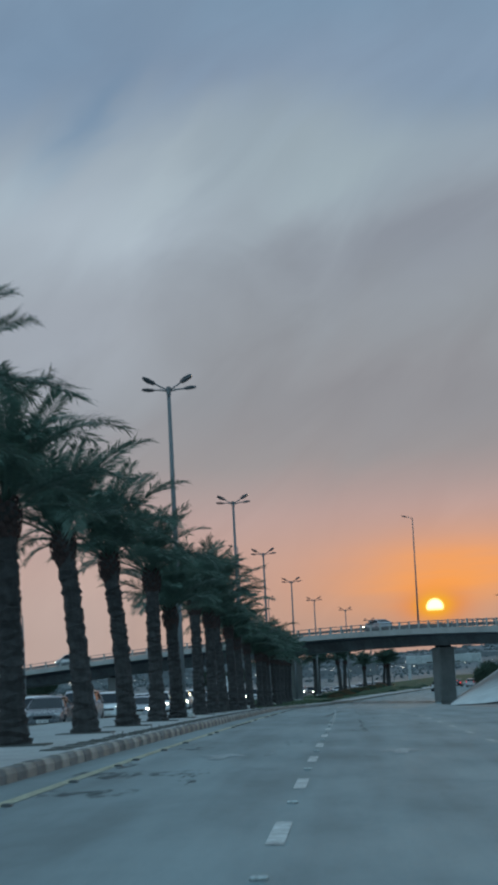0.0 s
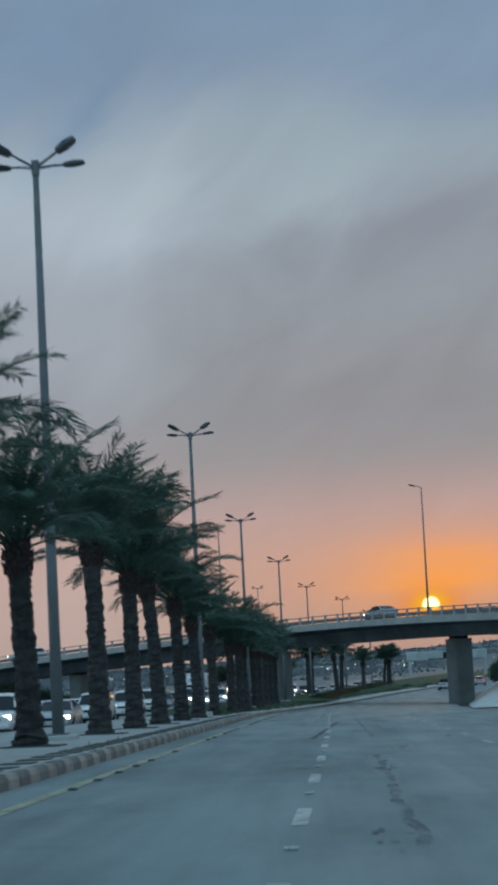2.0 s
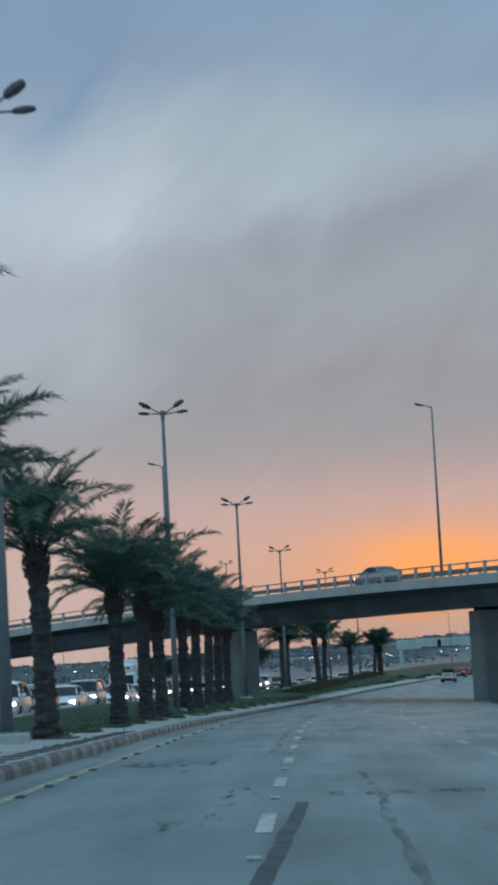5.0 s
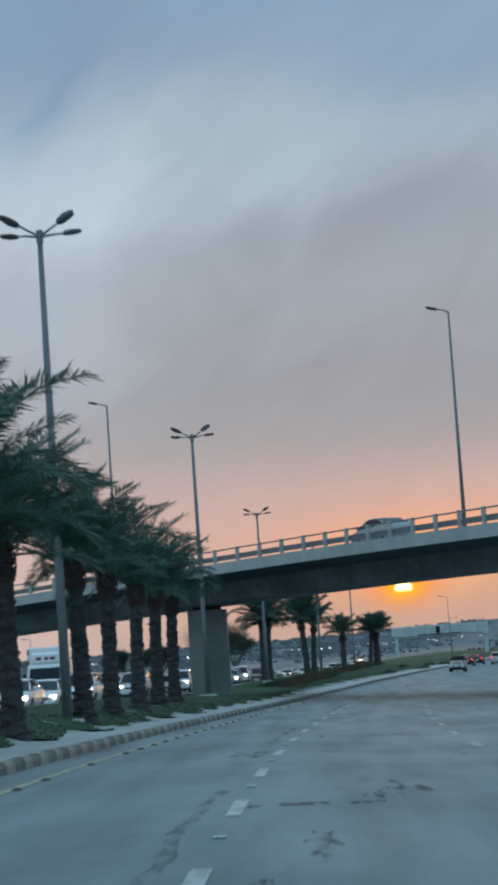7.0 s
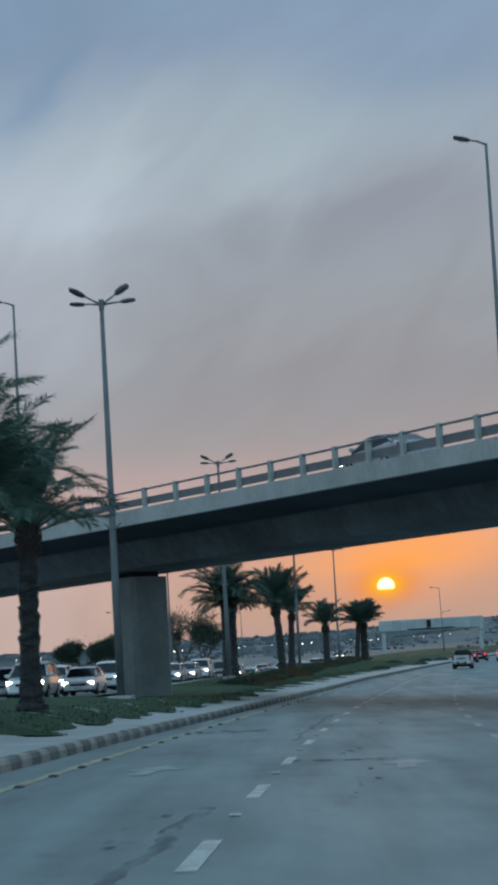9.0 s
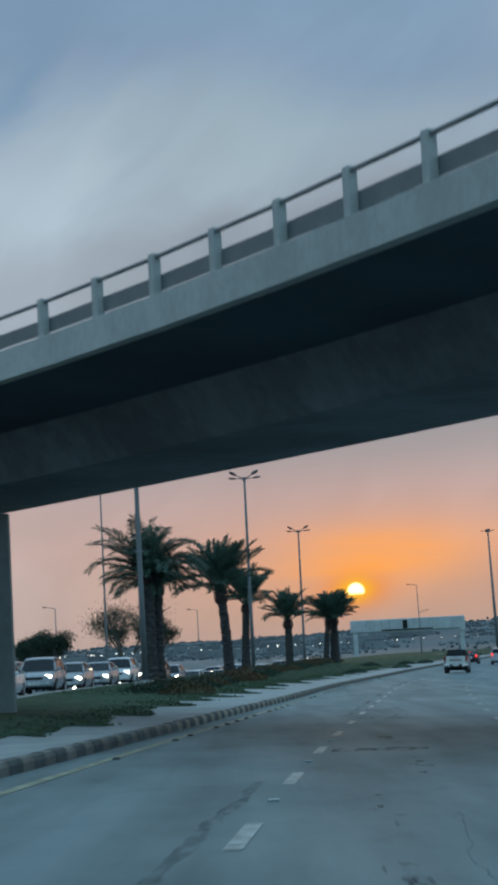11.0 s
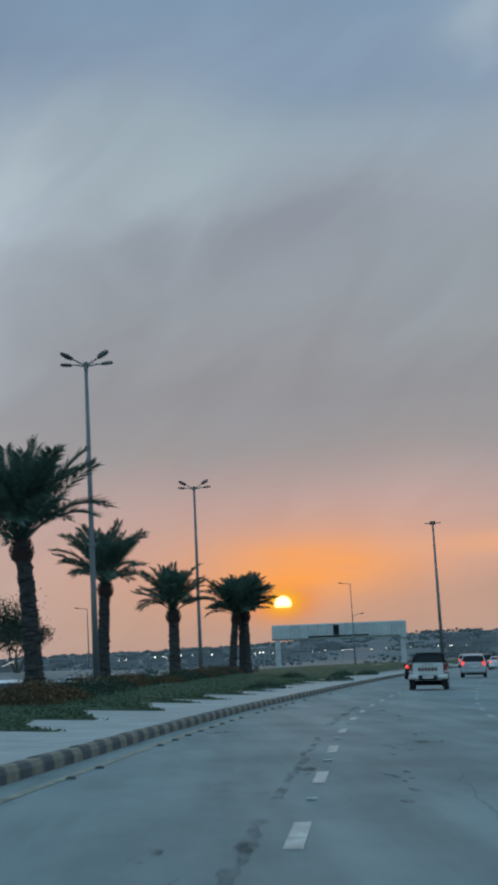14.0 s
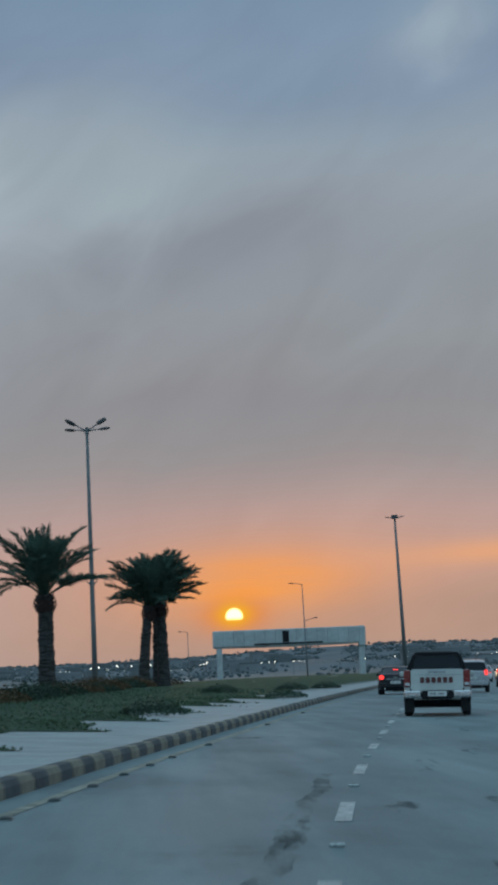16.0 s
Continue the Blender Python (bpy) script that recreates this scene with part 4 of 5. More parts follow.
for x in (gx0 + 0.4, gx1 - 0.1):
    part("leg", boxed(x - 0.42, x + 0.42, gy - 0.4, gy + 0.4, gz - 0.5, gt - 2.5, 0.08), GANTRY_P, gan)
    part("shoe", boxed(x - 0.8, x + 0.8, gy - 0.8, gy + 0.8, gz - 0.6, gz + 0.5, 0.1), CONCRETE, gan)
part("end_panel", boxed(gx1 - 0.55, gx1 + 0.5, gy - 0.85, gy + 0.85, gt - 3.0, gt + 0.05, 0.22), GANTRY_P, gan)
part("slit", boxed(gx0 + 5.5, gx1 - 5.8, gy - 0.73, gy - 0.68, gt - 2.28, gt - 2.02), TRIM, gan, "dark slit along the lower edge")
part("hatch", boxed(30.3, 31.25, gy - 0.76, gy - 0.69, gt - 1.95, gt - 0.3, 0.02), TRIM, gan, "dark square opening in the beam")
for x in steps(gx0 + 1, gx1 - 2, 1.5):
    part("panel_joint", boxed(x - 0.02, x + 0.02, gy - 0.712, gy - 0.69, gt - 2.25, gt - 0.14), HOUSE, gan)

# tall lamps beside the road ahead
rl = thing("mast_lamp", "tall grey lamp mast with two heads beside the road", "street lamp", "mast lamps", pose(52.0, 708, grade(708) - 0.3, 0, -1.5, 0))
H1 = 29.5 - grade(708) + 0.3
part("pole", tube(bmesh.new(), [(0, 0, 0), (0, 0, H1 * 0.5), (0, 0, H1)], [0.36, 0.28, 0.17], 10), STEEL, rl, smooth=True)
for sx in (-1, 1):
    part("arm", tube(bmesh.new(), [(0, 0, H1 - 0.1), (sx * 0.9, 0, H1 + 0.15)], [0.1, 0.08], 8), STEEL, rl)
    lamp_head(rl, (0, 0, H1), (sx * 0.95, 0, H1 + 0.15))
part("cap", boxed(-0.5, 0.5, -0.4, 0.4, H1 - 0.1, H1 + 0.5, 0.05), STEEL_D, rl)
r2 = single_lamp(18.0 - grade(681), "roadside_lamp", "slim grey lamp post with one arm beside the far carriageway", "roadside lamps", 1.4, -1)
r2.matrix_basis = pose(33.6, 674, grade(674) - 0.2, 0, -1.2, 0)
H2 = 18.0 - grade(681)
part("arm", tube(bmesh.new(), [(0, 0, H2 * 0.62), (0.9, 0, H2 * 0.62 + 0.35), (1.5, 0, H2 * 0.62 + 0.42)], [0.05, 0.045, 0.035], 8), STEEL, r2)
lamp_head(r2, (0.9, 0, H2 * 0.62 + 0.35), (1.5, 0, H2 * 0.62 + 0.42), L=0.6)
roadside = single_lamp(10.6, "roadside_lamp", "slim grey lamp post with one arm beyond the oncoming queue", "roadside lamps", 1.3, -1)
roadside.matrix_basis = pose(-8.4, 629, grade(629) - 0.2)
for x, y in ((-27.0, 560.0), (-30.0, 215.0), (19.2, 797.0), (-60.0, 640.0)):
    copy_thing(roadside, pose(x, y, grade(y) - 0.4))


# four-armed mast beyond the opposite carriageway
mast = street_lamp(20.3)
mast.matrix_basis = pose(-14.1, 476.0, grade(476) + 0.1)
tagged(mast, "tall grey mast with four dark lamp heads beyond the queue", group="mast lamps")


# ---- vehicles ----
def ring(y, w, zs, tuck=0.9, round_=0.82):
    z0, z1, z2, z3 = zs
    half = [(w * tuck, z0), (w, z0 + (z1 - z0) * 0.6), (w, z1), (w * 0.975, z2), (w * round_, z3)]
    return [(x, y, z) for x, z in half] + [(-x, y, z) for x, z in reversed(half)]


WHEELS = {}


def wheel_meshes(r, w):
    if (r, w) not in WHEELS:
        t = bmesh.new()
        n = 20
        prof = [(r * 0.62, -w / 2), (r * 0.93, -w / 2), (r, -w / 2 + 0.03), (r, w / 2 - 0.03), (r * 0.93, w / 2), (r * 0.62, w / 2)]
        rings = [[(x, rr * math.cos(k * math.tau / n), rr * math.sin(k * math.tau / n)) for rr, x in prof] for k in range(n)]
        loft(t, rings + [rings[0]], caps=False)
        bmesh.ops.remove_doubles(t, verts=t.verts, dist=1e-4)
        q = bmesh.new()
        tube(q, [(-w * 0.3, 0, 0), (w * 0.3, 0, 0)], [r * 0.64, r * 0.64], 20)
        for k in range(5):
            a = k * math.tau / 5
            for sx in (-1, 1):
                tube(q, [(sx * w * 0.42, 0, 0), (sx * w * 0.36, r * 0.6 * math.cos(a), r * 0.6 * math.sin(a))], [0.05, 0.035], 5)
        WHEELS[(r, w)] = (mesh_of(t, "tyre", RUBBER_D, True), mesh_of(q, "rim", RIM))
    return WHEELS[(r, w)]


def wheels(t, xs_, ys_, r, w=0.22):
    ty, ri = wheel_meshes(r, w)
    for x in xs_:
        for y in ys_:
            a = part("wheel", ty, None, t)
            a.matrix_basis = pose(x, y, r)
            part("rim", ri, None, a)


def lens(t, name, x0, x1, y0, y1, z0, z1, m, label="", bev=0.02):
    return part(name, boxed(min(x0, x1), max(x0, x1), min(y0, y1), max(y0, y1), z0, z1, bev), m, t, label)


def plate(t, y, z, face):
    p = part("number_plate", boxed(-0.26, 0.26, y - 0.012, y + 0.012, z - 0.07, z + 0.07, 0.004), PLATE, t, "pale number plate")
    for x in (-0.13, 0.1):
        part("plate_bar", boxed(x - 0.08, x + 0.09, y + face * 0.013, y + face * 0.017, z - 0.02, z + 0.02), INK, p)


# stations: y, half width, sill, mid, shoulder, top of body
KINDS = {
    "sedan": dict(L=4.85, w=0.92, r=0.33, axle=(1.42, -1.42), roof=1.46, body=[
        (-2.42, 0.72, 0.42, 0.62, 0.78, 0.86), (-2.36, 0.84, 0.28, 0.62, 0.92, 1.02), (-2.1, 0.9, 0.24, 0.62, 0.96, 1.07), (-1.55, 0.92, 0.22, 0.62, 0.96, 1.08), (-0.5, 0.92, 0.2, 0.6, 0.92, 1.0),
        (0.9, 0.92, 0.2, 0.6, 0.9, 0.97), (1.3, 0.91, 0.22, 0.6, 0.86, 0.95), (2.0, 0.87, 0.24, 0.56, 0.76, 0.83), (2.32, 0.78, 0.26, 0.52, 0.66, 0.72), (2.43, 0.6, 0.34, 0.48, 0.58, 0.62)],
        cabin=[(-1.95, 0.70, 1.05, 1.06), (-1.2, 0.66, 1.02, 1.39), (-0.5, 0.66, 0.98, 1.46), (0.3, 0.65, 0.96, 1.45), (0.62, 0.64, 0.95, 1.38), (1.35, 0.68, 0.94, 0.96)]),
    "suv": dict(L=4.7, w=0.94, r=0.37, axle=(1.4, -1.4), roof=1.74, body=[
        (-2.35, 0.8, 0.46, 0.75, 0.98, 1.08), (-2.3, 0.88, 0.36, 0.75, 1.04, 1.14), (-1.9, 0.93, 0.3, 0.75, 1.06, 1.16), (-0.5, 0.94, 0.28, 0.74, 1.04, 1.13),
        (0.9, 0.94, 0.28, 0.74, 1.02, 1.1), (1.25, 0.93, 0.3, 0.74, 0.98, 1.08), (2.0, 0.89, 0.32, 0.7, 0.92, 1.0), (2.27, 0.82, 0.34, 0.64, 0.82, 0.9), (2.36, 0.66, 0.44, 0.6, 0.74, 0.8)],
        cabin=[(-2.3, 0.74, 1.13, 1.15), (-2.12, 0.71, 1.12, 1.6), (-1.85, 0.69, 1.12, 1.7), (-0.5, 0.7, 1.1, 1.75), (0.25, 0.69, 1.08, 1.73), (0.6, 0.68, 1.08, 1.64), (1.32, 0.74, 1.06, 1.08)]),
    "pickup": dict(L=5.3, w=0.925, r=0.385, axle=(1.55, -1.5), roof=1.8, body=[
        (-0.2, 0.92, 0.42, 0.8, 1.08, 1.18), (0.9, 0.925, 0.42, 0.8, 1.06, 1.15),
        (1.35, 0.92, 0.44, 0.8, 1.04, 1.14), (2.2, 0.88, 0.46, 0.78, 0.98, 1.06), (2.5, 0.82, 0.48, 0.72, 0.88, 0.96), (2.62, 0.66, 0.54, 0.68, 0.8, 0.86)],
        cabin=[(-0.95, 0.76, 1.16, 1.18), (-0.85, 0.67, 1.15, 1.7), (-0.65, 0.65, 1.14, 1.79), (0.1, 0.65, 1.12, 1.82), (0.5, 0.65, 1.12, 1.73), (1.3, 0.76, 1.1, 1.12)]),
}


def car_base(kind, name, label, group, colour, cat):
    k = KINDS[kind]
    t = thing(name, label, cat, group)
    b = bmesh.new()
    loft(b, [ring(y, w, z) for y, w, *z in k["body"]])
    part("body", b, colour, t, smooth=False)
    c = k["cabin"]
    b = bmesh.new()
    rings = []
    for y, w, z0, z1 in c:
        wb = w + 0.16
        rings.append([(wb, y, z0 - 0.03), (w + (wb - w) * 0.35, y, z0 + (z1 - z0) * 0.72), (w, y, z0 + (z1 - z0) * 0.93), (w * 0.6, y, z1),
                      (-w * 0.6, y, z1), (-w, y, z0 + (z1 - z0) * 0.93), (-w - (wb - w) * 0.35, y, z0 + (z1 - z0) * 0.72), (-wb, y, z0 - 0.03)])
    loft(b, rings)
    part("glasshouse", b, GLASS_D, t, "dark tinted glass", smooth=False)
    mids = c[1:-1]
    b = bmesh.new()
    rr = []
    for y, w, z0, z1 in mids:
        rr.append([(w * 1.03, y, z0 + (z1 - z0) * 0.9), (w * 1.0, y, z0 + (z1 - z0) * 0.95 + 0.012), (w * 0.6, y, z1 + 0.014), (-w * 0.6, y, z1 + 0.014), (-w * 1.0, y, z0 + (z1 - z0) * 0.95 + 0.012), (-w * 1.03, y, z0 + (z1 - z0) * 0.9)])
    loft(b, rr)
    # pickup: roof and end pillars coloured black for the shade on the cab
    part("roof", b, TRIM if kind == "pickup" else colour, t)
    for sx in (-1, 1):
        for i0, i1 in ((0, 1), (-1, -2)):
            (y0, w0, a0, t0), (y1, w1, a1, t1) = c[i0], c[i1]
            part("pillar", tube(bmesh.new(), [(sx * (w0 + 0.14), y0, a0), (sx * (w1 + 0.045), y1, a1 + (t1 - a1) * 0.75), (sx * (w1 + 0.005), y1, a1 + (t1 - a1) * 0.95)], [0.045, 0.04, 0.04], 6), TRIM if kind == "pickup" else colour, t)
        ym = (c[2][0] + c[3][0]) / 2
        part("pillar", tube(bmesh.new(), [(sx * (c[2][1] + 0.15), ym, c[2][2]), (sx * (c[2][1] + 0.02), ym, c[2][3] - 0.06)], [0.04, 0.035], 6), TRIM, t)
        y = c[-1][0] - 0.35
        m = part("mirror", boxed(*sorted((sx * 0.9, sx * 1.1)), y - 0.08, y + 0.06, c[-1][2] + 0.02, c[-1][2] + 0.17, 0.03), colour, t)
    wheels(t, (-k["w"] + 0.1, k["w"] - 0.1), k["axle"], k["r"])
    part("underbody", boxed(-k["w"] * 0.85, k["w"] * 0.85, k["body"][0][0] + 0.2, k["body"][-1][0] - 0.25, k["r"] * 0.55, k["body"][2][2] + 0.2), TRIM, t)
    return t


def oncoming(kind, name, label, colour, lit=True):
    t = car_base(kind, name, label, "oncoming cars", colour, "car")
    k = KINDS[kind]
    yf, w = k["body"][-1][0], k["w"]
    zt = k["body"][-1][5]
    for sx in (-1, 1):
        lens(t, "headlight", sx * (w - 0.42), sx * (w - 0.12), yf - 0.22, yf - 0.04, zt - 0.065, zt + 0.075, HEAD_ON if lit else HEAD_OFF, "lit headlight" if lit else "")
        lens(t, "tail_light", sx * (w - 0.24), sx * (w - 0.06), k["body"][0][0] - 0.0, k["body"][0][0] + 0.12, 0.8, 0.98, TAIL)
    lens(t, "grille", -0.42, 0.42, yf - 0.05, yf + 0.015, zt - 0.14, zt - 0.01, TRIM)
    lens(t, "bumper", -w + 0.2, w - 0.2, yf - 0.12, yf + 0.05, k["body"][-1][2] - 0.06, k["body"][-1][2] + 0.08, colour)
    plate(t, yf + 0.06, k["body"][-1][2] + 0.03, 1)
    return t


def ahead_car(kind, name, label, colour, lit=True):
    t = car_base(kind, name, label, "cars driving ahead", colour, "car")
    k = KINDS[kind]
    yb, w = k["body"][0][0], k["w"]
    zt = k["body"][1][4]
    for sx in (-1, 1):
        if kind == "sedan":
            lens(t, "tail_light", sx * (w - 0.33), sx * (w - 0.1), yb - 0.005, yb + 0.16, 0.76, 0.98, TAIL_ON if lit else TAIL, "lit red tail light")
        else:
            lens(t, "tail_light", sx * (w - 0.26), sx * (w - 0.08), yb - 0.01, yb + 0.16, 0.9, 1.18, TAIL_ON if lit else TAIL, "lit red tail light")
        lens(t, "headlight", sx * (w - 0.42), sx * (w - 0.15), k["body"][-1][0] - 0.2, k["body"][-1][0] - 0.03, 0.6, 0.72, HEAD_OFF)
        part("exhaust", tube(bmesh.new(), [(sx * 0.55, yb - 0.03, 0.3), (sx * 0.55, yb + 0.2, 0.3)], [0.045, 0.045], 8), CHROME, t)
    if kind == "sedan":
        lens(t, "brake_light", -0.14, 0.14, k["cabin"][1][0] - 0.32, k["cabin"][1][0] - 0.26, 1.24, 1.29, TAIL_ON if lit else TAIL, "lit red brake light in the rear window", 0.01)
    lens(t, "bumper", -w + 0.06, w - 0.06, yb - 0.06, yb + 0.12, 0.36, 0.6, colour, "", 0.04)
    lens(t, "chrome_strip", -0.5, 0.5, yb - 0.02, yb + 0.02, zt - 0.16, zt - 0.12, CHROME)
    lens(t, "badge", -0.07, 0.07, yb - 0.03, yb + 0.0, zt - 0.07, zt - 0.02, CHROME, "plain bright badge", 0.01)
    plate(t, yb - 0.07, zt - 0.3 if kind == "sedan" else 0.75, -1)
    return t


def pickup(name, label):
    """White double cab with an open bed: flared sides, tailgate, chromed bumper; the lettering kept to bars."""
    t = car_base("pickup", name, label, "", P_WHITE_DIM, "pickup truck")
    w = 0.92
    for sx in (-1, 1):
        b = bmesh.new()
        prof = [(0.86, 0.56), (w, 0.66), (w + 0.005, 0.92), (w - 0.02, 1.2), (w - 0.05, 1.285), (w - 0.13, 1.285), (w - 0.15, 1.2), (w - 0.16, 0.56)]
        loft(b, [[(sx * x * q, y, z) for x, z in prof] for y, q in ((-2.56, 0.985), (-2.3, 1.0), (-1.4, 1.0), (-0.86, 1.0))])
        part("bed_side", b, P_WHITE_DIM, t)
        arch = bmesh.new()
        tube(arch, [(sx * 0.9, -1.5 + 0.47 * math.cos(q * math.pi / 10), 0.4 + 0.47 * math.sin(q * math.pi / 10)) for q in range(11)], [0.05] * 11, 6)
        part("wheel_arch", arch, TRIM, t)
    b = bmesh.new()
    box(b, -w + 0.14, w - 0.14, -2.5, -0.9, 0.6, 0.68)
    box(b, -w + 0.05, w - 0.05, -0.98, -0.86, 0.5, 1.27, 0.02)
    part("bed_floor", b, P_WHITE_DIM, t)
    b = bmesh.new()
    loft(b, [[(-0.72, y, 0.73), (0.72, y, 0.73), (0.73, y, 1.24), (0.69, y, 1.295), (-0.69, y, 1.295), (-0.73, y, 1.24)] for y in (-2.62, -2.6, -2.52)])
    tg = part("tailgate", b, P_WHITE_DIM, t)
    part("crease", boxed(-0.66, 0.66, -2.632, -2.615, 1.13, 1.145, 0.004), P_SILVER, tg)
    part("tailgate_handle", boxed(-0.25, 0.25, -2.636, -2.6, 1.19, 1.28, 0.012), P_SILVER, tg, "grey recessed handle plate")
    for i in range(6):
        x = -0.475 + i * 0.16
        part("letter_bar", boxed(x, x + 0.115, -2.627, -2.618, 0.91, 1.07, 0.02), RED_INK, tg)
    for sx in (-1, 1):
        light = lens(t, "tail_light", sx * 0.735, sx * 0.925, -2.63, -2.42, 0.8, 1.27, TAIL, "dark red tail light", 0.03)
        lens(light, "reverse_lens", sx * 0.76, sx * 0.9, -2.637, -2.6, 0.83, 0.92, HEAD_OFF, "", 0.01)
        lens(t, "bumper_corner", sx * 0.42, sx * 0.94, -2.84, -2.56, 0.5, 0.7, CHROME, "chrome bumper corner", 0.045)
        part("mud_flap", boxed(sx * 0.78 - 0.13, sx * 0.78 + 0.13, -1.97, -1.95, 0.12, 0.5), RUBBER_D, t)
        part("mirror_arm", boxed(*sorted((sx * 0.86, sx * 1.0)), 0.93, 1.0, 1.2, 1.26, 0.01), TRIM, t)
    lens(t, "bumper_step", -0.43, 0.43, -2.86, -2.56, 0.46, 0.7, TRIM, "black step in the bumper", 0.03)
    plate(t, -2.87, 0.61, -1)
    b = bmesh.new()
    tube(b, [(-0.74, -0.92, 1.2), (-0.68, -0.9, 1.62), (-0.6, -0.88, 1.76), (0.6, -0.88, 1.76), (0.68, -0.9, 1.62), (0.74, -0.92, 1.2)], [0.04] * 6, 6)
    part("window_frame", b, TRIM, t, "black frame round the rear window")
    part("tow_bar", boxed(-0.05, 0.05, -2.95, -2.6, 0.36, 0.42), TRIM, t)
    part("rear_axle", tube(bmesh.new(), [(-0.75, -1.5, 0.385), (0.75, -1.5, 0.385)], [0.06, 0.06], 8), TRIM, t)
    return t


def box_truck():
    t = thing("box_truck", "white box truck coming the other way among the cars", "truck", "oncoming cars")
    part("cargo_box", boxed(-1.2, 1.2, -4.2, 1.0, 0.9, 3.5, 0.05), P_WHITE, t)
    for i in range(8):
        part("edge_stripe", boxed(1.08, 1.19, 0.995, 1.012, 1.0 + i * 0.3, 1.28 + i * 0.3), RED_INK if i % 2 else P_WHITE, t)
    b = bmesh.new()
    loft(b, [[(-1.05, y, z0), (1.05, y, z0), (1.05, y, z1 * 0.8), (0.95, y, z1), (-0.95, y, z1), (-1.05, y, z1 * 0.8)] for y, z0, z1 in ((1.05, 0.6, 2.55), (2.2, 0.6, 2.5), (2.65, 0.55, 1.5), (2.75, 0.5, 1.35))])
    part("cab", b, P_WHITE, t)
    part("wind_deflector", boxed(-0.85, 0.85, 1.1, 1.9, 2.5, 3.2, 0.15), P_WHITE, t)
    b = bmesh.new()
    loft(b, [[(-0.9, 2.72, 1.45), (0.9, 2.72, 1.45), (0.86, 2.30, 2.3), (-0.86, 2.30, 2.3)], [(-0.9, 2.66, 1.45), (0.9, 2.66, 1.45), (0.86, 2.24, 2.3), (-0.86, 2.24, 2.3)]])
    part("windscreen", b, GLASS_D, t, "dark windscreen")
    for i, wd in enumerate((0.3, 0.22, 0.3)):
        part("letter_bar", boxed(-0.55 + i * 0.4, -0.55 + i * 0.4 + wd, 1.9, 1.915, 2.75, 2.92), RED_INK, t)
    wheels(t, (-1.0, 1.0), (1.9, -2.8), 0.46, 0.28)
    for sx in (-1, 1):
        lens(t, "headlight", sx * 0.7, sx * 0.98, 2.68, 2.79, 0.75, 0.92, HEAD_ON, "lit headlight")
        lens(t, "mirror", sx * 1.12, sx * 1.26, 2.2, 2.3, 1.5, 2.0, TRIM)
    lens(t, "bumper", -1.05, 1.05, 2.7, 2.85, 0.45, 0.7, TRIM)
    plate(t, 2.86, 0.6, 1)
    return t


def heading(fn, y):
    return -math.degrees(math.atan2(fn(y + 2) - fn(y - 2), 4.0))


def on_road(y, off):
    x = lane(y) + off
    return pose(x, y, road_z(x, y), 0, math.degrees(CROSS), heading(lane, y))


def on_left(y, off):
    x = left_edge(y) - off
    return pose(x, y, kerb_z(y) + left_rise(y) - 0.02 - 0.02 * off, 0, 0, heading(left_edge, y) + 180)


truck_p = pickup("pickup_truck", "white double cab pickup with dark red tail lights driving ahead")
truck_p.matrix_basis = on_road(412.3, 1.2)
sed = ahead_car("sedan", "sedan", "black sedan with lit red tail lights driving ahead", P_BLACK)
sed.matrix_basis = on_road(464.7, -1.2)
copy_thing(sed, on_road(480, -0.9))
suv1 = ahead_car("suv", "suv", "silver off-roader with lit red tail lights driving ahead", P_SILVER)
suv1.matrix_basis = on_road(469.4, 2.75)
suv2 = ahead_car("suv", "suv", "dark off-roader with lit red tail lights driving ahead", P_NAVY)
suv2.matrix_basis = on_road(497, 5.4)
sw = ahead_car("sedan", "sedan", "white sedan with lit tail lights driving ahead", P_WHITE)
sw.matrix_basis = on_road(548, 3.4)
copy_thing(suv2, on_road(560, 1.8))
copy_thing(sw, on_road(575, 5.4))
copy_thing(suv1, on_road(590, -1.7))
copy_thing(sed, on_road(620, 5.2))

# the queue on the opposite carriageway
PROTO = [
    oncoming("sedan", "sedan", "white sedan with lit headlights in the oncoming queue", P_WHITE),
    oncoming("suv", "suv", "silver off-roader with lit headlights in the oncoming queue", P_SILVER),
    oncoming("suv", "suv", "white off-roader with lit headlights in the oncoming queue", P_WHITE),
    oncoming("sedan", "sedan", "silver sedan with lit headlights in the oncoming queue", P_SILVER),
    oncoming("sedan", "sedan", "grey sedan with unlit headlights in the oncoming queue", P_GREY, False),
    oncoming("suv", "suv", "bronze off-roader with lit headlights in the oncoming queue", P_BROWN),
]
used = set()
for ln in range(3):
    y = 58.0 + 5.0 * ln
    while y < 640:
        i = rnd.choice((0, 0, 1, 2, 2, 3, 4, 5))
        if (ln == 1 and 266 < y < 292) or (ln == 0 and 247 < y < 266):
            y += 6
            continue
        m = on_left(y, 2.3 + 3.6 * ln + rnd.uniform(-0.3, 0.3))
        if i in used:
            copy_thing(PROTO[i], m)
        else:
            PROTO[i].matrix_basis = m
            used.add(i)
        y += rnd.uniform(8.5, 17.0) + (3 if y < 200 else 0) + (16 if y > 430 else 0)
bt = box_truck()
bt.matrix_basis = on_left(280, 5.6)
copy_thing(PROTO[0], on_left(257, 2.5))

# cars on the bridge
for s, n, i in ((-2.5, 3.4, 3), (-66.0, 3.4, 2)):
    p = on_bridge(s, n, 0.63)
    c = copy_thing(PROTO[i], pose(p.x, p.y, p.z, 0, 0, math.degrees(bridge_turn(s)) + 90))
    tagged(c, "pale car driving over the overpass behind the railing", group="cars on the overpass")


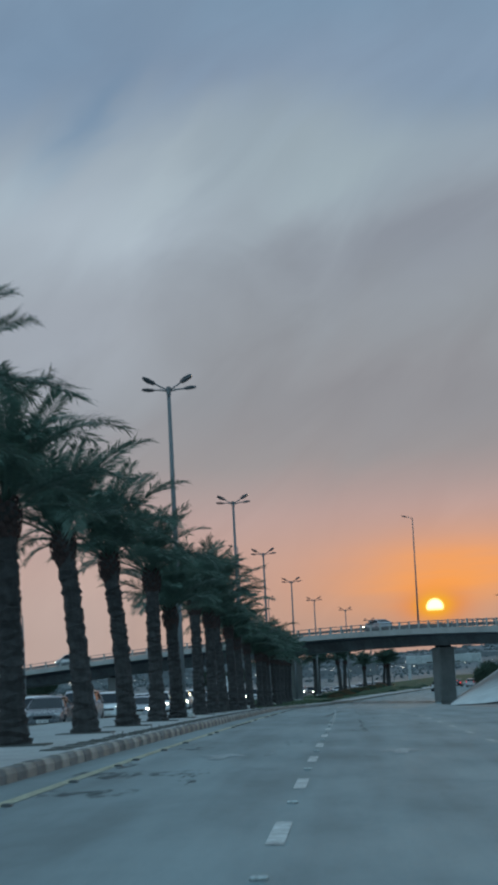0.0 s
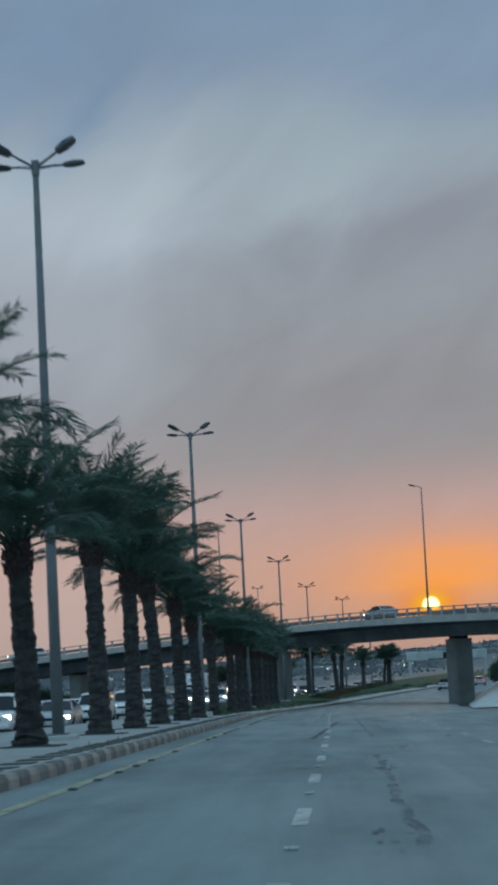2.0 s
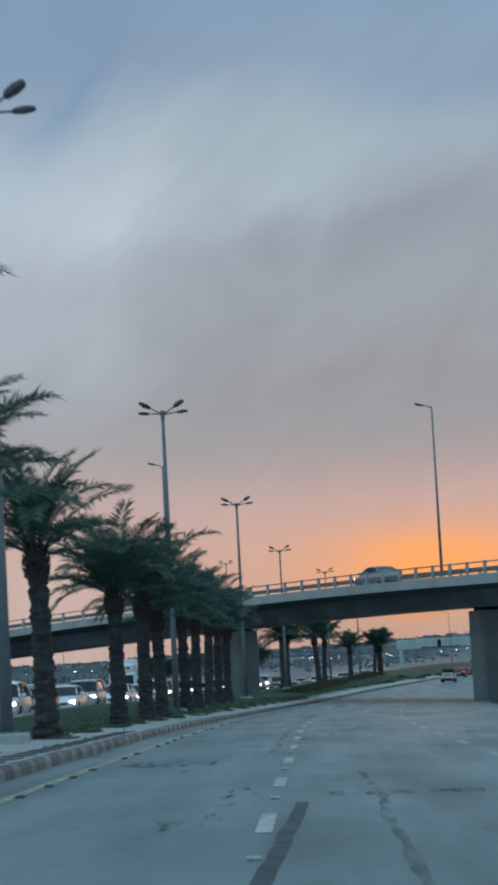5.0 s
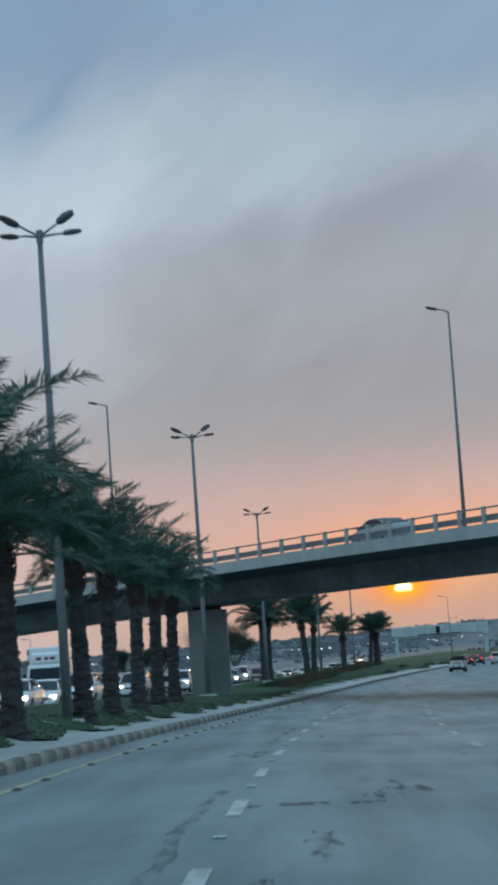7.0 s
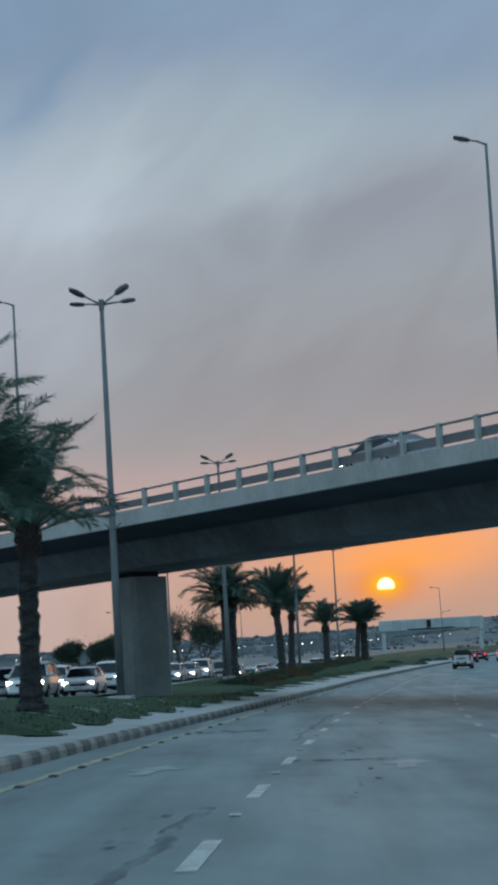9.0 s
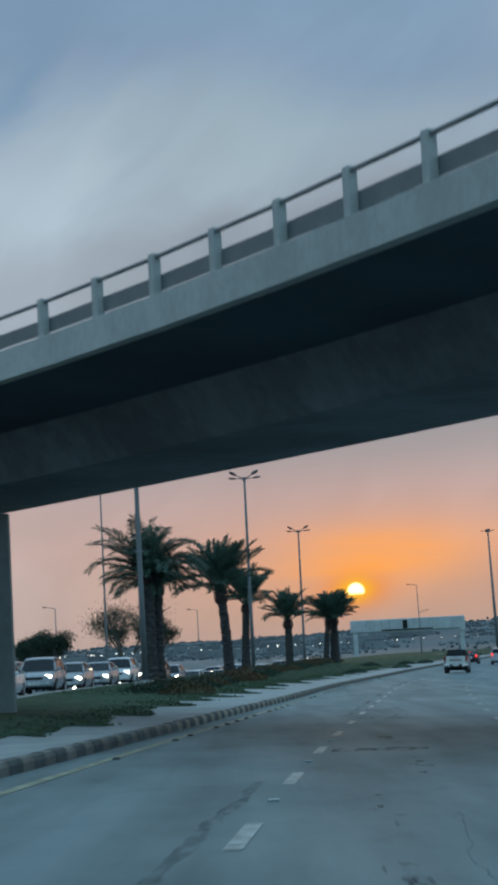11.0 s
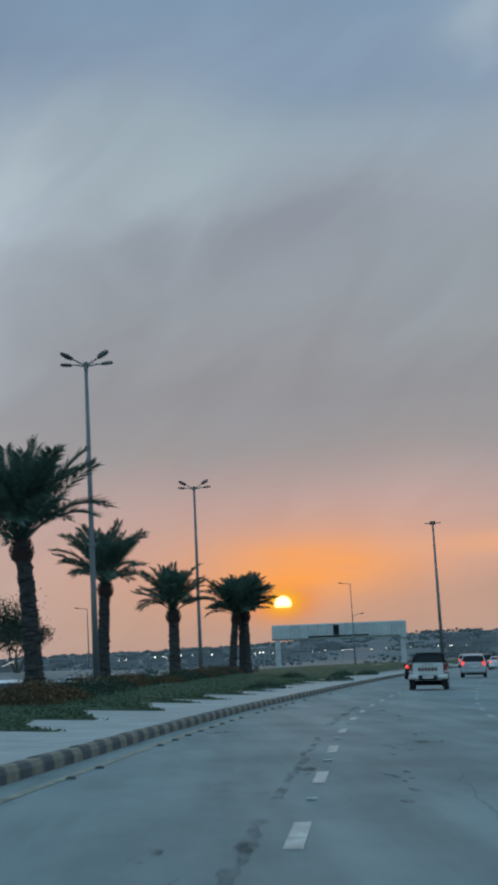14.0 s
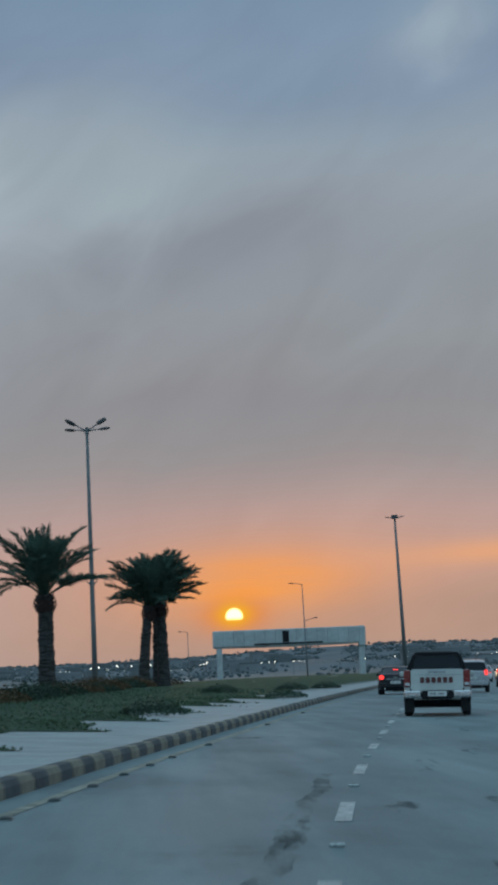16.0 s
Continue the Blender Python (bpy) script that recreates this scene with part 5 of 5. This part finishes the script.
# ---- trees, shrubs, heap ----
def broad_tree(x, y, z, h, spread, seed, thick=1.0, label="dusky broad acacia tree with thin branches behind the traffic"):
    """Forked trunk, crooked limbs and twigs; leaves in clumps low and middle, bare twigs on top."""
    r = random.Random(seed)
    t = thing("acacia_tree", label, "tree", "acacia trees", pose(x, y, z))
    b = bmesh.new()
    ends = []

    def limb(p, d, length, rad, depth):
        q = [p]
        for k in range(3):
            d = (d + Vector((r.uniform(-0.3, 0.3), r.uniform(-0.3, 0.3), r.uniform(-0.12, 0.22)))).normalized()
            q.append(q[-1] + d * length / 3)
        tube(b, q, [rad, rad * 0.88, rad * 0.76, rad * 0.62], 6 if depth < 2 else 4)
        if depth >= 1:
            ends.extend(q[2:])
        if depth < 4:
            for k in range(3 if depth < 3 else 2):
                a = r.uniform(0, math.tau)
                side = Vector((math.cos(a), math.sin(a), r.uniform(0.05, 0.6)))
                limb(q[-1] if k else q[2], (d * 0.7 + side * 0.75).normalized(), length * r.uniform(0.55, 0.8), max(rad * 0.58, 0.028), depth + 1)

    for k in range(3):
        a = k * 2.1 + r.uniform(-0.4, 0.4)
        lean = 0.35 * spread / h
        limb(Vector((0.1 * math.cos(a), 0.1 * math.sin(a), -0.3)), Vector((math.cos(a) * lean, math.sin(a) * lean, 1)).normalized(), h * 0.42, 0.11 + 0.012 * h, 0)
    top, wide_ = max(v.co.z for v in b.verts), max(Vector((v.co.x, v.co.y)).length for v in b.verts)
    fit = Vector((0.5 * spread / wide_, 0.5 * spread / wide_, h / top))
    for v in b.verts:
        v.co = v.co * fit
    ends = [e * fit for e in ends]
    top = h
    part("trunk", b, WOOD, t)
    b = bmesh.new()
    for e in ends:
        full = thick * min(1.0, max(0.08, 1.55 - 1.7 * e.z / top))
        for j in range(int(36 * full)):
            c = e + Vector((r.gauss(0, 1), r.gauss(0, 1), r.gauss(0, 0.7))) * spread * 0.055
            d = Vector((r.uniform(-1, 1), r.uniform(-1, 1), r.uniform(-1, 1))).normalized()
            sd = d.cross(Vector((0.3, 0.5, 0.8))).normalized()
            l = r.uniform(0.07, 0.16)
            b.faces.new([b.verts.new(v) for v in (c - d * l, c + sd * l * 0.5, c + d * l, c - sd * l * 0.5)])
    part("crown", b, LEAF, t)
    return t


def berm_z(y):
    return grade(y) - 0.45 + 2.1 * smooth(430, 475, y) * (1 - smooth(620, 690, y))


bm = bmesh.new()
rows = []
for y in steps(425, 700, 5):
    e = left_edge(y) - 16.2
    rows.append([bm.verts.new((e - dx, y, grade(y) - 0.6 + (berm_z(y) - grade(y) + 0.45) * f + 0.15 * noise.noise(Vector((dx * 0.3, y * 0.1, 2.0)))))
                 for dx, f in ((0, 0.0), (1.5, 0.55), (3.2, 0.95), (6, 1.05), (14, 1.07), (26, 1.05), (40, 0.7), (60, 0.0))])
for r_, s_ in zip(rows, rows[1:]):
    for k in range(len(r_) - 1):
        bm.faces.new((r_[k], r_[k + 1], s_[k + 1], s_[k]))
bmesh.ops.recalc_face_normals(bm, faces=bm.faces)
tagged(part("earth_berm", bm, SAND, smooth=True), "low grey earth berm beyond the opposite carriageway", "embankment", kind="structure")

ROUND = "dense dark green tree beyond the oncoming queue"
for i, (x, y, h, sp, thick) in enumerate(((-15.9, 535, 8.2, 14.0, 1.6), (-12.7, 546, 6.8, 7.5, 1.2), (-23.0, 500, 4.6, 7.0, 3.0), (-29.5, 520, 4.4, 8.0, 3.0), (-30.0, 240, 3.0, 5.0, 2.0), (-38.0, 330, 3.4, 6.0, 2.6),
                                          (-46.0, 400, 4.2, 8.0, 2.6), (22.0, 330, 6.0, 6.0, 2.0), (-62.0, 470, 4.4, 9.0, 2.6), (-75.0, 560, 4.5, 9.0, 2.6))):
    if thick > 2.5:
        broad_tree(x, y, berm_z(y) - 0.1, h, sp, i, thick, ROUND)
    else:
        broad_tree(x, y, berm_z(y) - 0.1, h, sp, i, thick)


def bush(x, y, w, h, seed, material, label):
    r = random.Random(seed)
    b = bmesh.new()
    for j in range(int(1300 * w)):
        a, q = r.uniform(0, math.tau), math.sqrt(r.random())
        top = h * (1 - q * q * 0.7) * r.uniform(0.5, 1.05)
        c = Vector((math.cos(a) * q * w, math.sin(a) * q * w * 1.3, r.random() ** 0.6 * top))
        d = Vector((r.uniform(-1, 1), r.uniform(-1, 1), r.uniform(0, 1.2))).normalized()
        s = d.cross(Vector((0.3, 0.5, 0.8))).normalized()
        l = r.uniform(0.022, 0.055)
        b.faces.new([b.verts.new(c - d * l), b.verts.new(c + s * l * 0.5), b.verts.new(c + d * l), b.verts.new(c - s * l * 0.5)])
    ob = tagged(part("shrub", b, material), label, "shrub", "median shrubs")
    ob.matrix_basis = pose(x, y, median_z(x, y))
    return ob


for k in range(70):
    y = 327 + k * 2.5 + rnd.uniform(-0.8, 0.8)
    x = poles_x(y) + rnd.uniform(-0.5, 1.8)
    red = rnd.random() < 0.6
    bush(x, y, rnd.uniform(0.8, 1.5), rnd.uniform(0.45, 0.85), 200 + k, BUSH_R if red else LEAF,
         "low reddish flowering shrub on the lawn" if red else "low dark green shrub on the lawn")
for k, (x, y) in enumerate(((14.2, 452.0), (18.8, 470.0), (21.5, 480.0), (16.5, 440.0), (10.8, 405.0))):
    bush(x - 1.5, y, 0.9, 0.5, 300 + k, LEAF, "small dusty green bush near the kerb")

# grass tufts along the lawn's ragged edge
b = bmesh.new()
for k in range(9000):
    y = rnd.uniform(165, 440)
    x = grass_edge(y) - abs(rnd.gauss(0, 0.9)) + 0.05
    z = median_z(x, y) + 0.02
    a, l = rnd.uniform(0, math.tau), rnd.uniform(0.03, 0.08)
    d = Vector((math.cos(a), math.sin(a), 0)) * 0.03
    tip = Vector((x, y, z + l)) + Vector((rnd.uniform(-0.05, 0.05), rnd.uniform(-0.05, 0.05), 0))
    b.faces.new([b.verts.new(Vector((x, y, z)) - d), b.verts.new(Vector((x, y, z)) + d), b.verts.new(tip)])
for k in range(16000):
    y = rnd.uniform(325, 470)
    x = left_edge(y) + 0.4 + (grass_edge(y) - left_edge(y) - 0.4) * rnd.random()
    z = median_z(x, y) + 0.02
    a, l = rnd.uniform(0, math.tau), rnd.uniform(0.025, 0.06)
    d = Vector((math.cos(a), math.sin(a), 0)) * 0.03
    tip = Vector((x + rnd.uniform(-0.05, 0.05), y + rnd.uniform(-0.05, 0.05), z + l))
    b.faces.new([b.verts.new(Vector((x, y, z)) - d), b.verts.new(Vector((x, y, z)) + d), b.verts.new(tip)])
tagged(part("grass_tufts", b, GRASS), "short grass tufts along the lawn edge", "grass", kind="stuff")

# pale heap beside the bridge
b = bmesh.new()
N, M = 60, 24
rows = []
for i in range(N + 1):
    y = 225 + 115 * i / N
    x0 = lane(y) + RIGHT + 1.0
    row = []
    for j in range(M + 1):
        f = j / M
        e = math.sin(math.pi * i / N) ** 0.5
        h = 7.5 * min(1.0, f * 2.0) ** 0.9 * e + 0.25 * noise.noise(Vector((f * 9, y * 0.2, 0))) * min(1, f * 5)
        row.append(b.verts.new((x0 + 26 * f, y, road_z(lane(y) + RIGHT, y) - 0.15 + max(h, 0))))
    rows.append(row)
for r0_, r1_ in zip(rows, rows[1:]):
    for j in range(M):
        b.faces.new((r0_[j], r0_[j + 1], r1_[j + 1], r1_[j]))
tagged(part("gravel_bank", b, HEAP, smooth=True), "pale gravel embankment rising beside the road", "embankment", kind="structure")

# ---- far city ----
def house(w, d, h, seed):
    t = thing("far_house", "pale low building in the hazy far city", "building", "far city houses")
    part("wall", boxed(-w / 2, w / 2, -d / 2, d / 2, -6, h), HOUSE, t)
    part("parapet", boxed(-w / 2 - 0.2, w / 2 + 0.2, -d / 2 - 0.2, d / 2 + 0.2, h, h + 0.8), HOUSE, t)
    n = 2
    for fl in range(1):
        for k in range(n):
            x = -w / 2 + (k + 0.5) * w / n
            part("window", boxed(x - 0.8, x + 0.8, -d / 2 - 0.06, -d / 2 + 0.1, fl * 3.4 + 1.0, fl * 3.4 + 2.5), WINDOW, t)
    return t


HOUSES = [house(*q, i) for i, q in enumerate(((8, 10, 3.4), (11, 12, 4.5), (14, 14, 3.6), (7, 9, 5.5), (17, 14, 4)))]
used_h = set()
for k in range(190):
    y = 1150 + 1500 * rnd.random() ** 0.8
    x = rnd.uniform(-0.16, 0.2) * y
    if abs(x - lane(y)) < 25 or abs(x - left_edge(y)) < 30:
        continue
    i = rnd.randrange(5)
    m = pose(x, y, terrain_z(x, y), 0, 0, rnd.uniform(-15, 15))
    if i in used_h:
        copy_thing(HOUSES[i], m)
    else:
        HOUSES[i].matrix_basis = m
        used_h.add(i)
# far trees as dark clumps, haze mixed into the leaf colour
b = bmesh.new()
ico = bmesh.new()
bmesh.ops.create_icosphere(ico, subdivisions=1, radius=1.0)
ico_v, ico_f = [v.co.copy() for v in ico.verts], [[v.index for v in f.verts] for f in ico.faces]
ico.free()
verts, faces = [], []
for k in range(1900):
    y = 850 + 2120 * rnd.random() ** 0.6
    x = rnd.uniform(-0.17, 0.2) * y
    if abs(x - lane(y)) < 14 or abs(x - left_edge(y) + 8) < 12:
        continue
    z = terrain_z(x, y)
    for j in range(7):
        c = Vector((x + rnd.gauss(0, 3.0), y + rnd.gauss(0, 1.5), z + abs(rnd.gauss(0.6, 0.6))))
        sc = rnd.uniform(0.3, 1.0) * (1.0 + max(y - 1500, 0) / 1500)
        n0 = len(verts)
        verts += [c + Vector((v.x * sc * rnd.uniform(0.7, 1.3), v.y * sc, v.z * sc * rnd.uniform(0.5, 1.1))) for v in ico_v]
        faces += [[n0 + i for i in f] for f in ico_f]
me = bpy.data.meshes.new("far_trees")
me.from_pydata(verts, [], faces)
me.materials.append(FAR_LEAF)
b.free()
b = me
tagged(part("far_trees", b, FAR_LEAF), "dark scattered trees with haze-grey colour in the far city", "trees", kind="stuff")
# lit street lights of the far city
fl = thing("far_street_light", "small lit street light in the far city", "street lamp", "far street lights")
part("pole", tube(bmesh.new(), [(0, 0, -3), (0, 0, 4.6)], [0.06, 0.04], 5), STEEL, fl)
b = bmesh.new()
bmesh.ops.create_icosphere(b, subdivisions=1, radius=0.14, matrix=Matrix.Translation((0, 0, 4.7)))
part("lantern", b, CITY_ON, fl, "bright lit lantern")
fl.matrix_basis = pose(30, 1100, terrain_z(30, 1100))
for k in range(120):
    y = rnd.choice((900, 1050, 1250, 1450, 1600)) + rnd.uniform(-60, 60)
    x = rnd.uniform(-0.14, 0.19) * y
    copy_thing(fl, pose(x, y, terrain_z(x, y)))
